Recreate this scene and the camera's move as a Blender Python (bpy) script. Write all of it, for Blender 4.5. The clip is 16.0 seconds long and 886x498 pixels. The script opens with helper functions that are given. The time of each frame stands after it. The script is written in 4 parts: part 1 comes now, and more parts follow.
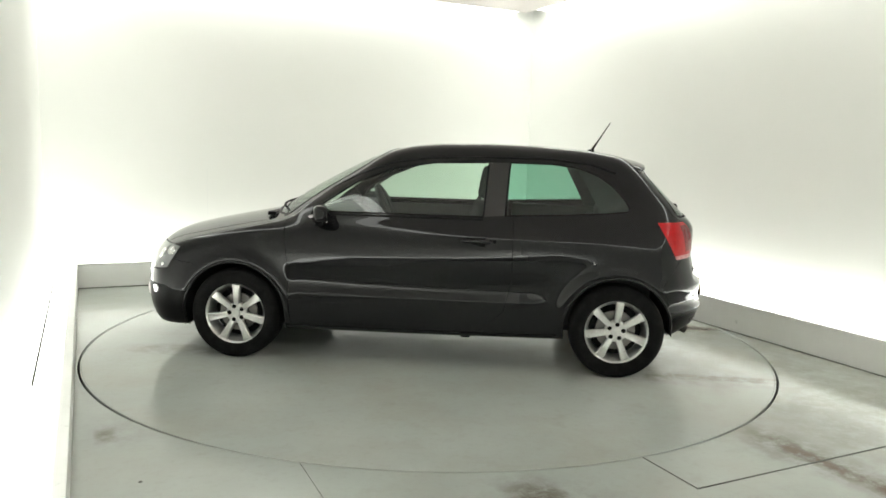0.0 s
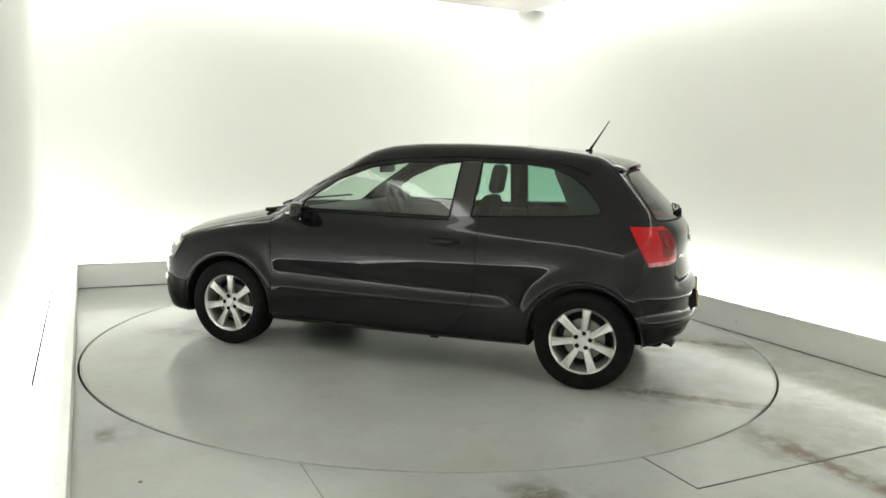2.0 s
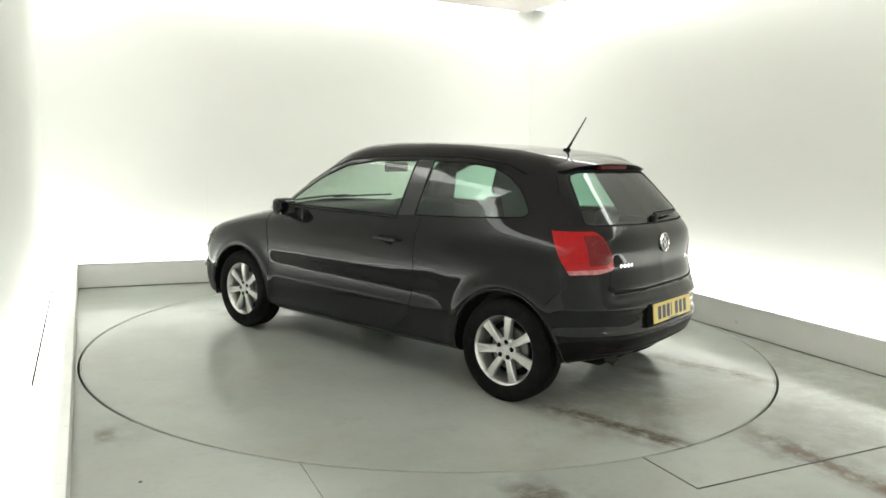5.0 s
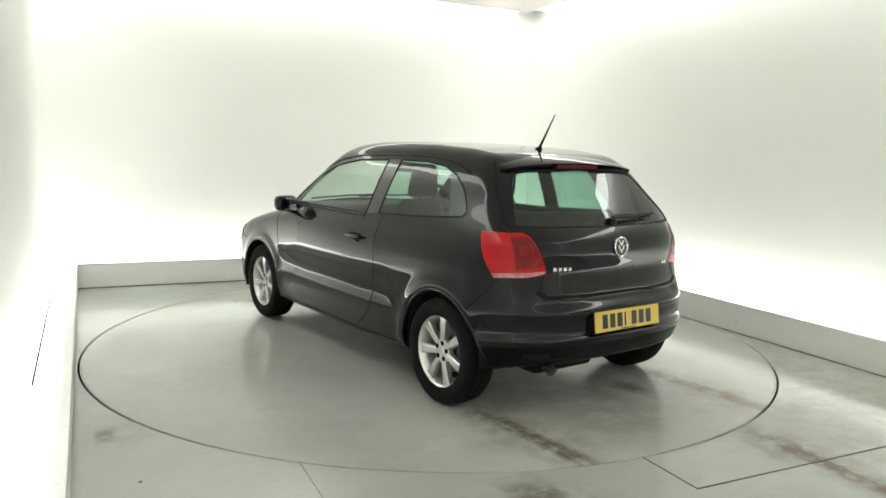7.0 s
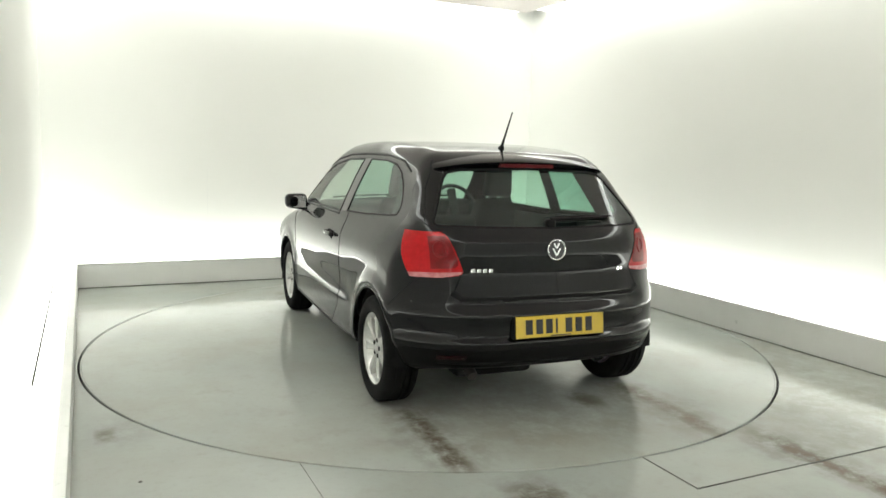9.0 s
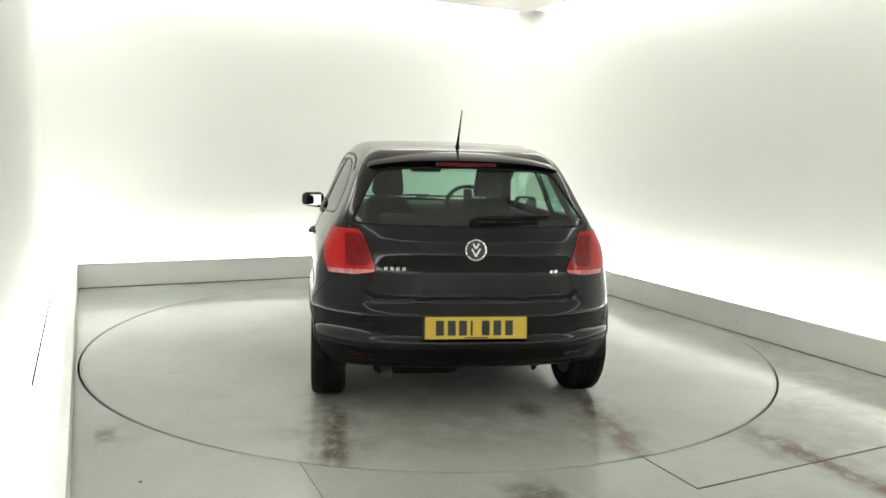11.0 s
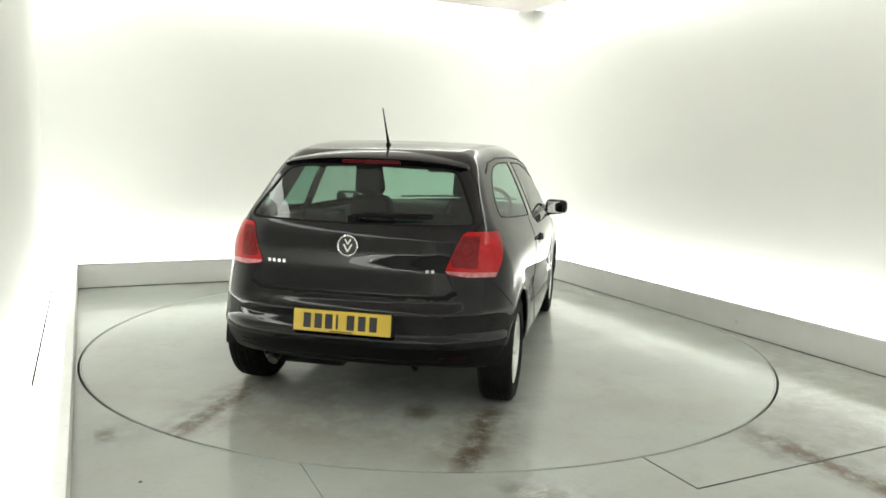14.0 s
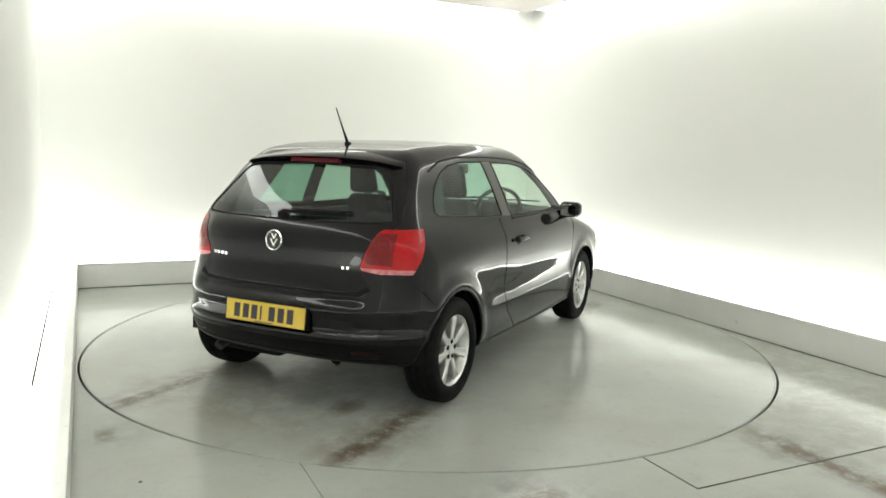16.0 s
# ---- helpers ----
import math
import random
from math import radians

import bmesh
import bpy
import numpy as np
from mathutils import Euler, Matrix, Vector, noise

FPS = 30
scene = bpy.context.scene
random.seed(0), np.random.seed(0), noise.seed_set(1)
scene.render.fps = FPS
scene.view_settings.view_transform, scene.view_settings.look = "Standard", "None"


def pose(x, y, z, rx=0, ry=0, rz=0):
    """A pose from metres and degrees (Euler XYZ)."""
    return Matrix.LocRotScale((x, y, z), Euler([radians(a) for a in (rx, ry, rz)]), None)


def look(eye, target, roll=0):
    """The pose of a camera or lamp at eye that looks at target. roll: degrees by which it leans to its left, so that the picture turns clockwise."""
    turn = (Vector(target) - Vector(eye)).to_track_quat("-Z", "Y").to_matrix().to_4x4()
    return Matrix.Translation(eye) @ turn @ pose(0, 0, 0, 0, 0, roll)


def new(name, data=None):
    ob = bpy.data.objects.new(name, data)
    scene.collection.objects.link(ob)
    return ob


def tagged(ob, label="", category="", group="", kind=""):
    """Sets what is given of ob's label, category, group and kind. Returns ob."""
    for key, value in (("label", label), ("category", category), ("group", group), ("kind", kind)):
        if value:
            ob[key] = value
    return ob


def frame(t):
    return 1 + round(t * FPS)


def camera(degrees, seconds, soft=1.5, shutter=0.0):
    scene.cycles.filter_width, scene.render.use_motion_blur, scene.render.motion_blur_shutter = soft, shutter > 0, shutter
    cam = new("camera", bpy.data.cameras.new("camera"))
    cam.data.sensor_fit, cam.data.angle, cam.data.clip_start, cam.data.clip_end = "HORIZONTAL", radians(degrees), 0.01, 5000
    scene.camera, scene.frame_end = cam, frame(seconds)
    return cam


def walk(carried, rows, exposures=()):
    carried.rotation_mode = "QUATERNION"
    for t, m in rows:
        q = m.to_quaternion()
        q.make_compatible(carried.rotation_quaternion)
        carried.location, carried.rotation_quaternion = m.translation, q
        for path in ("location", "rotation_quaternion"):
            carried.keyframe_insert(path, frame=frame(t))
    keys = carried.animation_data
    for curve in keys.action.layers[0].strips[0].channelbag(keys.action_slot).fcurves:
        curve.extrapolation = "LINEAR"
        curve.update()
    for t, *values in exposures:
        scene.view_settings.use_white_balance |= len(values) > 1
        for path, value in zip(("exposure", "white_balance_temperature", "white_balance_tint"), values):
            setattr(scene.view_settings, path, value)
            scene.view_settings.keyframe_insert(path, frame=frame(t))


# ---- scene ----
# ---- camera ----
EYE = (0.0, -5.529, 1.4075)
cam = camera(61.45, 16.0, soft=1.6)
VIEW = look(EYE, (EYE[0] + 0.012697 * 5, EYE[1] + 0.991067 * 5, EYE[2] - 0.132758 * 5), 1.656)
walk(cam, [(0.0, VIEW), (16.0, VIEW)], exposures=[(0.0, 0.20, 6500, 10), (16.0, 0.20, 6500, 10)])

# ---- world: the studio is closed, only a faint hall light outside ----
world = bpy.data.worlds.new("world")
scene.world = world
world.use_nodes = True
world.node_tree.nodes["Background"].inputs[0].default_value = (0.9, 0.95, 1.0, 1)
world.node_tree.nodes["Background"].inputs[1].default_value = 0.05
STRIP_LOW = 6.3
STRIP_HIGH = 4.0

# ---- plan (metres): the room is turned by 25 degrees about the turntable's axis ----
TURN = radians(25)
U_LEFT, U_RIGHT, V_BACK, V_FRONT = -2.43, 2.385, 2.72, -6.6
SET = 0.27          # depth of the light trough behind the plinth
PLINTH = 0.235
CEIL = 3.02
TABLE_R = 2.405
GAP = 0.012
ROOM = Matrix.Rotation(TURN, 4, "Z")
HEAD0, RATE = 174.15, -6.95     # heading of the car and its turning speed, degrees
OFFSET = (-0.0207, 0.0275)      # the car's middle, off the axis


# ---- materials ----
def material(name, base=(0.5, 0.5, 0.5), rough=0.5, metal=0.0, coat=0.0, spec=0.5, emit=None, strength=0.0):
    m = bpy.data.materials.new(name)
    m.use_nodes = True
    b = m.node_tree.nodes["Principled BSDF"]
    b.inputs["Base Color"].default_value = (*base, 1)
    b.inputs["Roughness"].default_value = rough
    b.inputs["Metallic"].default_value = metal
    b.inputs["Coat Weight"].default_value = coat
    b.inputs["Coat Roughness"].default_value = 0.04
    b.inputs["Specular IOR Level"].default_value = spec
    if emit:
        b.inputs["Emission Color"].default_value = (*emit, 1)
        b.inputs["Emission Strength"].default_value = strength
    return m


def node(m, kind, **values):
    n = m.node_tree.nodes.new(kind)
    for k, v in values.items():
        n.inputs[k.replace("_", " ")].default_value = v
    return n


def join(m, a, b):
    m.node_tree.links.new(a, b)


def bsdf(m):
    return m.node_tree.nodes["Principled BSDF"]


def coords(m, which="Object"):
    return m.node_tree.nodes.new("ShaderNodeTexCoord").outputs[which]


def noise_of(m, where, scale, detail=4.0, rough=0.6):
    n = node(m, "ShaderNodeTexNoise", Scale=scale, Detail=detail, Roughness=rough)
    join(m, where, n.inputs["Vector"])
    return n.outputs["Fac"]


def ramp(m, fac, lo, hi, a=(0, 0, 0), b=(1, 1, 1)):
    r = m.node_tree.nodes.new("ShaderNodeValToRGB")
    r.color_ramp.elements[0].position, r.color_ramp.elements[1].position = lo, hi
    r.color_ramp.elements[0].color, r.color_ramp.elements[1].color = (*a, 1), (*b, 1)
    join(m, fac, r.inputs[0])
    return r.outputs[0]


def calc(m, op, a, b=None, c=None):
    n = m.node_tree.nodes.new("ShaderNodeMath")
    n.operation = op
    for i, v in enumerate((a, b, c)):
        if v is None:
            continue
        if isinstance(v, (int, float)):
            n.inputs[i].default_value = v
        else:
            join(m, v, n.inputs[i])
    return n.outputs[0]


def blend(m, fac, a, b):
    n = m.node_tree.nodes.new("ShaderNodeMix")
    n.data_type = "RGBA"
    for i, v in ((0, fac), (6, a), (7, b)):
        if isinstance(v, tuple):
            n.inputs[i].default_value = (*v, 1)
        elif isinstance(v, (int, float)):
            n.inputs[i].default_value = v
        else:
            join(m, v, n.inputs[i])
    return n.outputs[2]


def bump(m, fac, strength=0.1, distance=0.002):
    n = node(m, "ShaderNodeBump", Strength=strength, Distance=distance)
    join(m, fac, n.inputs["Height"])
    join(m, n.outputs[0], bsdf(m).inputs["Normal"])


def streak(m, xyz, along, across, a0, a1, c0, half, weight, where):
    """A worn track: a band round c0 across, from a0 to a1 along, with a wandering edge, broken up by noise."""
    s = m.node_tree.nodes.new("ShaderNodeSeparateXYZ")
    join(m, xyz, s.inputs[0])
    sway = calc(m, "MULTIPLY", calc(m, "SUBTRACT", noise_of(m, where, 4.0, 3.0), 0.5), half * 1.2)
    c = calc(m, "ABSOLUTE", calc(m, "ADD", calc(m, "SUBTRACT", s.outputs[across], c0), sway))
    band = calc(m, "SUBTRACT", 1.0, calc(m, "MINIMUM", calc(m, "POWER", calc(m, "DIVIDE", c, half), 2.0), 1.0))
    soft = min(0.25, (a1 - a0) * 0.35)
    e0 = ramp(m, calc(m, "SUBTRACT", s.outputs[along], a0), 0.0, soft)
    e1 = ramp(m, calc(m, "SUBTRACT", a1, s.outputs[along]), 0.0, soft)
    n = ramp(m, noise_of(m, where, 7.0, 7.0, 0.72), 0.33, 0.56)
    return calc(m, "MULTIPLY", calc(m, "MULTIPLY", calc(m, "MULTIPLY", band, n), calc(m, "MULTIPLY", e0, e1)), weight)


def floor_material(name, tracks, warm):
    m = material(name, rough=0.2)
    w = coords(m)
    big = ramp(m, noise_of(m, w, 0.7, 3.0, 0.5), 0.35, 0.68)
    col = blend(m, big, (0.385, 0.415, 0.39), (0.46, 0.485, 0.45))
    mid = ramp(m, noise_of(m, w, 1.1, 5.0, 0.6), 0.44, 0.80)
    col = blend(m, calc(m, "MULTIPLY", mid, warm), col, (0.33, 0.30, 0.235))
    blot = ramp(m, noise_of(m, w, 5.0, 6.0, 0.65), 0.56, 0.74)
    col = blend(m, calc(m, "MULTIPLY", blot, 0.22), col, (0.27, 0.25, 0.20))
    fine_dirt = ramp(m, noise_of(m, w, 26.0, 5.0, 0.7), 0.52, 0.9)
    col = blend(m, calc(m, "MULTIPLY", fine_dirt, 0.22), col, (0.24, 0.21, 0.16))
    for t in tracks:
        col = blend(m, streak(m, w, *t, w), col, (0.125, 0.095, 0.068))
    join(m, col, bsdf(m).inputs["Base Color"])
    r = ramp(m, noise_of(m, w, 1.8, 6.0, 0.65), 0.30, 0.75, (0.08, 0.08, 0.08), (0.27, 0.27, 0.27))
    join(m, r, bsdf(m).inputs["Roughness"])
    bump(m, noise_of(m, w, 4.0, 6.0, 0.6), 0.06, 0.004)
    return m


def wall_material(name, base, dark):
    m = material(name, base, 0.55, spec=0.3)
    w = coords(m)
    f = ramp(m, noise_of(m, w, 0.8, 4.0, 0.5), 0.3, 0.75)
    join(m, blend(m, f, base, dark), bsdf(m).inputs["Base Color"])
    bump(m, noise_of(m, w, 90.0, 3.0, 0.6), 0.05, 0.001)
    return m


def plinth_material():
    m = material("plinth_paint", (0.74, 0.75, 0.71), 0.4)
    w = coords(m)
    f = ramp(m, noise_of(m, w, 1.7, 6.0, 0.65), 0.35, 0.75)
    col = blend(m, f, (0.86, 0.865, 0.84), (0.78, 0.785, 0.755))
    scuff = ramp(m, noise_of(m, w, 12.0, 5.0, 0.7), 0.66, 0.76)
    col = blend(m, calc(m, "MULTIPLY", scuff, 0.5), col, (0.40, 0.40, 0.37))
    join(m, col, bsdf(m).inputs["Base Color"])
    return m


def paint_material():
    m = material("black_car_paint", (0.003, 0.003, 0.004), 0.4, coat=1.0, spec=0.03)
    bsdf(m).inputs["Coat IOR"].default_value = 1.37
    w = coords(m)
    dust = ramp(m, noise_of(m, w, 2.5, 3.0, 0.5), 0.3, 0.9)
    join(m, blend(m, dust, (0.003, 0.003, 0.004), (0.0055, 0.0055, 0.006)), bsdf(m).inputs["Base Color"])
    c = ramp(m, noise_of(m, w, 1.5, 2.0, 0.5), 0.2, 0.9, (0.018, 0.018, 0.018), (0.035, 0.035, 0.035))
    join(m, c, bsdf(m).inputs["Coat Roughness"])
    return m


def glass_material(name, tint):
    m = bpy.data.materials.new(name)
    m.use_nodes = True
    t = m.node_tree
    t.nodes.clear()
    out = t.nodes.new("ShaderNodeOutputMaterial")
    clear = t.nodes.new("ShaderNodeBsdfTransparent")
    clear.inputs[0].default_value = (*tint, 1)
    gloss = t.nodes.new("ShaderNodeBsdfGlossy")
    gloss.inputs["Roughness"].default_value = 0.02
    mix = t.nodes.new("ShaderNodeMixShader")
    fr = t.nodes.new("ShaderNodeLayerWeight")
    fr.inputs[0].default_value = 0.5
    steep = calc(m, "POWER", fr.outputs["Facing"], 4.5)
    t.links.new(calc(m, "MULTIPLY_ADD", steep, 0.93, 0.07), mix.inputs[0])
    t.links.new(clear.outputs[0], mix.inputs[1])
    t.links.new(gloss.outputs[0], mix.inputs[2])
    t.links.new(mix.outputs[0], out.inputs[0])
    return m


def fabric_material(name, base):
    m = material(name, base, 0.9, spec=0.2)
    w = coords(m)
    n = noise_of(m, w, 45.0, 3.0, 0.5)
    join(m, blend(m, n, base, tuple(c * 1.9 for c in base)), bsdf(m).inputs["Base Color"])
    bump(m, n, 0.15, 0.002)
    return m


def tyre_material():
    m = material("tyre_rubber", (0.008, 0.008, 0.008), 0.8, spec=0.12)
    w = coords(m)
    n = noise_of(m, w, 14.0, 6.0, 0.7)
    join(m, blend(m, ramp(m, n, 0.45, 0.8), (0.006, 0.006, 0.006), (0.016, 0.0155, 0.015)), bsdf(m).inputs["Base Color"])
    bump(m, noise_of(m, w, 120.0, 2.0), 0.2, 0.002)
    return m


def alloy_material():
    m = material("silver_alloy", (0.62, 0.62, 0.62), 0.28, metal=0.85, coat=0.5)
    w = coords(m)
    n = ramp(m, noise_of(m, w, 20.0, 5.0, 0.7), 0.4, 0.8)
    join(m, blend(m, n, (0.68, 0.68, 0.67), (0.46, 0.455, 0.44)), bsdf(m).inputs["Base Color"])
    return m


def lens_material(name, a, b):
    m = material(name, a, 0.3, coat=0.7, spec=0.1)
    bsdf(m).inputs["Coat IOR"].default_value = 1.36
    w = coords(m)
    n = ramp(m, noise_of(m, w, 30.0, 2.0), 0.35, 0.65)
    join(m, blend(m, n, a, b), bsdf(m).inputs["Base Color"])
    return m


WALL = wall_material("white_wall", (0.885, 0.885, 0.85), (0.865, 0.87, 0.83))
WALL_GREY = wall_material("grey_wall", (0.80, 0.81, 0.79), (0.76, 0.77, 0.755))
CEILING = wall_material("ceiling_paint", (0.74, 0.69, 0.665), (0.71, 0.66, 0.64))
PLINTH_MAT = plinth_material()
FLOOR = floor_material("floor_resin", [
    (1, 0, -3.6, -2.26, 0.755, 0.085, 1.0), (1, 0, -3.6, -2.28, 0.76, 0.19, 0.40), (1, 0, -3.6, -2.33, -0.70, 0.15, 0.95), (1, 0, -3.6, -2.40, -0.62, 0.30, 0.35),
    (1, 0, -1.36, -1.12, -2.29, 0.06, 0.7), (1, 0, -1.5, -0.9, -2.22, 0.2, 0.25), (1, 0, -4.2, -0.9, 1.5, 1.1, 0.30)], 0.45)
TABLE = floor_material("table_resin", [
    (0, 1, -2.42, -1.42, 0.725, 0.075, 1.0), (0, 1, -2.42, -1.30, 0.72, 0.20, 0.35), (0, 1, -2.42, -1.34, -0.70, 0.08, 1.0), (0, 1, -2.42, -1.25, -0.69, 0.22, 0.40),
    (0, 1, -1.80, -1.45, -0.33, 0.10, 0.7), (0, 1, -2.3, -0.9, 0.05, 1.0, 0.28), (0, 1, 1.2, 2.1, -0.72, 0.12, 0.5), (0, 1, 1.2, 2.1, 0.72, 0.14, 0.35)], 0.62)
DARK = material("dark_pit", (0.02, 0.02, 0.02), 0.9)
JOINT = material("joint_sealant", (0.07, 0.07, 0.06), 0.8)
GAP_GREY = material("base_gap_grey", (0.20, 0.20, 0.18), 0.7)
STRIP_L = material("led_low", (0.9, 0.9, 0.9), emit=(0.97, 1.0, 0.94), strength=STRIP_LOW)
STRIP_R = material("led_low_bright", (0.9, 0.9, 0.9), emit=(0.97, 1.0, 0.94), strength=STRIP_LOW * 1.28)
STRIP_RH = material("led_high_bright", (0.9, 0.9, 0.9), emit=(0.97, 1.0, 0.94), strength=STRIP_HIGH * 1.4)
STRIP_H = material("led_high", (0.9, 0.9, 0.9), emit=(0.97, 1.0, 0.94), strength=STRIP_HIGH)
PAINT = paint_material()
TRIM = material("black_plastic", (0.005, 0.005, 0.005), 0.35, spec=0.10)
GLOSS = material("gloss_black", (0.008, 0.008, 0.009), 0.12, coat=0.6)
SEAL = material("rubber_seal", (0.006, 0.006, 0.006), 0.8, spec=0.2)
GLASS = glass_material("green_glass", (0.73, 0.85, 0.77))
GLASS_REAR = glass_material("green_rear_glass", (0.42, 0.63, 0.54))
CABIN = fabric_material("cabin_cloth", (0.030, 0.030, 0.033))
CABIN_PLASTIC = material("cabin_plastic", (0.035, 0.036, 0.038), 0.6)
HEADLINER = fabric_material("headliner_cloth", (0.20, 0.20, 0.19))
TYRE = tyre_material()
ALLOY = alloy_material()
CHROME = material("chrome", (0.85, 0.85, 0.85), 0.08, metal=1.0)
STEEL = material("dull_steel", (0.22, 0.21, 0.20), 0.45, metal=0.9)
# a darker tone of the dull steel
EXHAUST = material("dark_steel", (0.07, 0.065, 0.06), 0.5, metal=0.8)
RED = lens_material("red_lens", (0.36, 0.002, 0.005), (0.45, 0.004, 0.008))
RED_DEEP = lens_material("deep_red_lens", (0.13, 0.001, 0.003), (0.19, 0.002, 0.005))
CLEAR = lens_material("clear_lens", (0.55, 0.50, 0.50), (0.72, 0.68, 0.68))
PINK = lens_material("pink_lens", (0.42, 0.13, 0.14), (0.56, 0.24, 0.25))
YELLOW = material("plate_yellow", (0.56, 0.385, 0.018), 0.4, coat=0.3)
INK = material("plate_ink", (0.012, 0.012, 0.012), 0.5)
REFLECTOR = material("reflector_red", (0.025, 0.003, 0.005), 0.25, coat=0.4)
BRAKE_RED = material("brake_light_red", (0.09, 0.003, 0.006), 0.3, coat=0.25, spec=0.1)
LAMP_GLASS = material("headlamp_glass", (0.20, 0.205, 0.21), 0.18, coat=0.6)


# ---- mesh helpers ----
def mesh_of(name, verts, faces, mat, smooth=True, normals=None):
    me = bpy.data.meshes.new(name)
    me.from_pydata([tuple(v) for v in verts], [], faces)
    me.materials.append(mat)
    if smooth:
        me.polygons.foreach_set("use_smooth", [True] * len(me.polygons))
    if normals is not None:
        me.normals_split_custom_set_from_vertices([tuple(n) for n in normals])
    me.update()
    return me


def part(name, bm, mat, parent, label="", smooth=False):
    """Links a bmesh (or mesh) as one object under parent."""
    if isinstance(bm, bpy.types.Mesh):
        me = bm
    else:
        me = bpy.data.meshes.new(name)
        bmesh.ops.recalc_face_normals(bm, faces=bm.faces[:])
        bm.to_mesh(me)
        bm.free()
        me.materials.append(mat)
        if smooth:
            me.polygons.foreach_set("use_smooth", [True] * len(me.polygons))
            me.set_sharp_from_angle(angle=radians(40))
    ob = new(name, me)
    ob.parent = parent
    if label:
        tagged(ob, label)
    return ob


def box(x0, x1, y0, y1, z0, z1, bevel=0.0, seg=2, bm=None):
    b = bmesh.new()
    bmesh.ops.create_cube(b, size=1.0)
    for v in b.verts:
        v.co = Vector(((x0 + x1) / 2 + v.co.x * (x1 - x0), (y0 + y1) / 2 + v.co.y * (y1 - y0), (z0 + z1) / 2 + v.co.z * (z1 - z0)))
    if bevel:
        bmesh.ops.bevel(b, geom=b.edges[:], offset=bevel, segments=seg, affect="EDGES", profile=0.5)
    if bm is None:
        return b
    me = bpy.data.meshes.new("tmp")
    b.to_mesh(me)
    b.free()
    bm.from_mesh(me)
    bpy.data.meshes.remove(me)
    return bm


def lathe(profile, n=48, axis="y", closed=False):
    """Turns (radius, along) points round the axis."""
    b = bmesh.new()
    rings = []
    for i in range(n):
        a = 2 * math.pi * i / n
        ring = []
        for r, h in profile:
            c, s = r * math.cos(a), r * math.sin(a)
            ring.append(b.verts.new((c, h, s) if axis == "y" else (c, s, h) if axis == "z" else (h, c, s)))
        rings.append(ring)
    m = len(profile)
    for i in range(n):
        a, c = rings[i], rings[(i + 1) % n]
        for j in range(m if closed else m - 1):
            k = (j + 1) % m
            b.faces.new((a[j], a[k], c[k], c[j]))
    bmesh.ops.remove_doubles(b, verts=b.verts[:], dist=1e-6)
    return b


def tube(points, radius, n=8):
    b = bmesh.new()
    pts = [Vector(p) for p in points]
    rings = []
    for i, p in enumerate(pts):
        d = (pts[min(i + 1, len(pts) - 1)] - pts[max(i - 1, 0)]).normalized()
        side = d.cross(Vector((0, 0, 1)))
        if side.length < 1e-3:
            side = d.cross(Vector((0, 1, 0)))
        side.normalize()
        up = side.cross(d)
        r = radius[i] if isinstance(radius, (list, tuple)) else radius
        rings.append([b.verts.new(p + side * r * math.cos(2 * math.pi * k / n) + up * r * math.sin(2 * math.pi * k / n)) for k in range(n)])
    for a, c in zip(rings, rings[1:]):
        for k in range(n):
            b.faces.new((a[k], a[(k + 1) % n], c[(k + 1) % n], c[k]))
    b.faces.new(rings[0])
    b.faces.new(rings[-1])
    return b


def structure(name, bm, mat, label, smooth=False):
    ob = part(name, bm, mat, None, "", smooth)
    ob.matrix_basis = ROOM.copy()
    return tagged(ob, label, "", "", "structure")


# ---- the room, in its own axes (u across, v along) ----
UL, UR, VB, VF = U_LEFT - SET, U_RIGHT + SET, V_BACK + SET, V_FRONT
TOP = 3.45


def ring_floor():
    """The fixed floor: a slab with a round hole for the turntable."""
    b = bmesh.new()
    x0, x1, y0, y1 = UL - 0.15, UR + 0.15, VF - 0.15, VB + 0.15
    r = TABLE_R + GAP
    angles = sorted([2 * math.pi * i / 240 for i in range(240)] + [math.atan2(y, x) % (2 * math.pi) for x in (x0, x1) for y in (y0, y1)])
    loops = []
    for a in angles:
        c, s = math.cos(a), math.sin(a)
        k = min((x1 if c > 0 else x0) / c if abs(c) > 1e-9 else 1e9, (y1 if s > 0 else y0) / s if abs(s) > 1e-9 else 1e9)
        loops.append([b.verts.new(p) for p in ((r * c, r * s, -0.12), (r * c, r * s, -0.003), ((r + 0.003) * c, (r + 0.003) * s, 0), (k * c, k * s, 0), (k * c, k * s, -0.12))])
    for p, q in zip(loops, loops[1:] + loops[:1]):
        for j in range(5):
            b.faces.new((p[j], p[(j + 1) % 5], q[(j + 1) % 5], q[j]))
    return b


structure("floor", ring_floor(), FLOOR, "grey-green resin floor with brown tyre marks")
structure("pit_floor", box(UL - 0.15, UR + 0.15, VF - 0.15, VB + 0.15, -0.24, -0.125), DARK, "dark pit beneath the turntable")

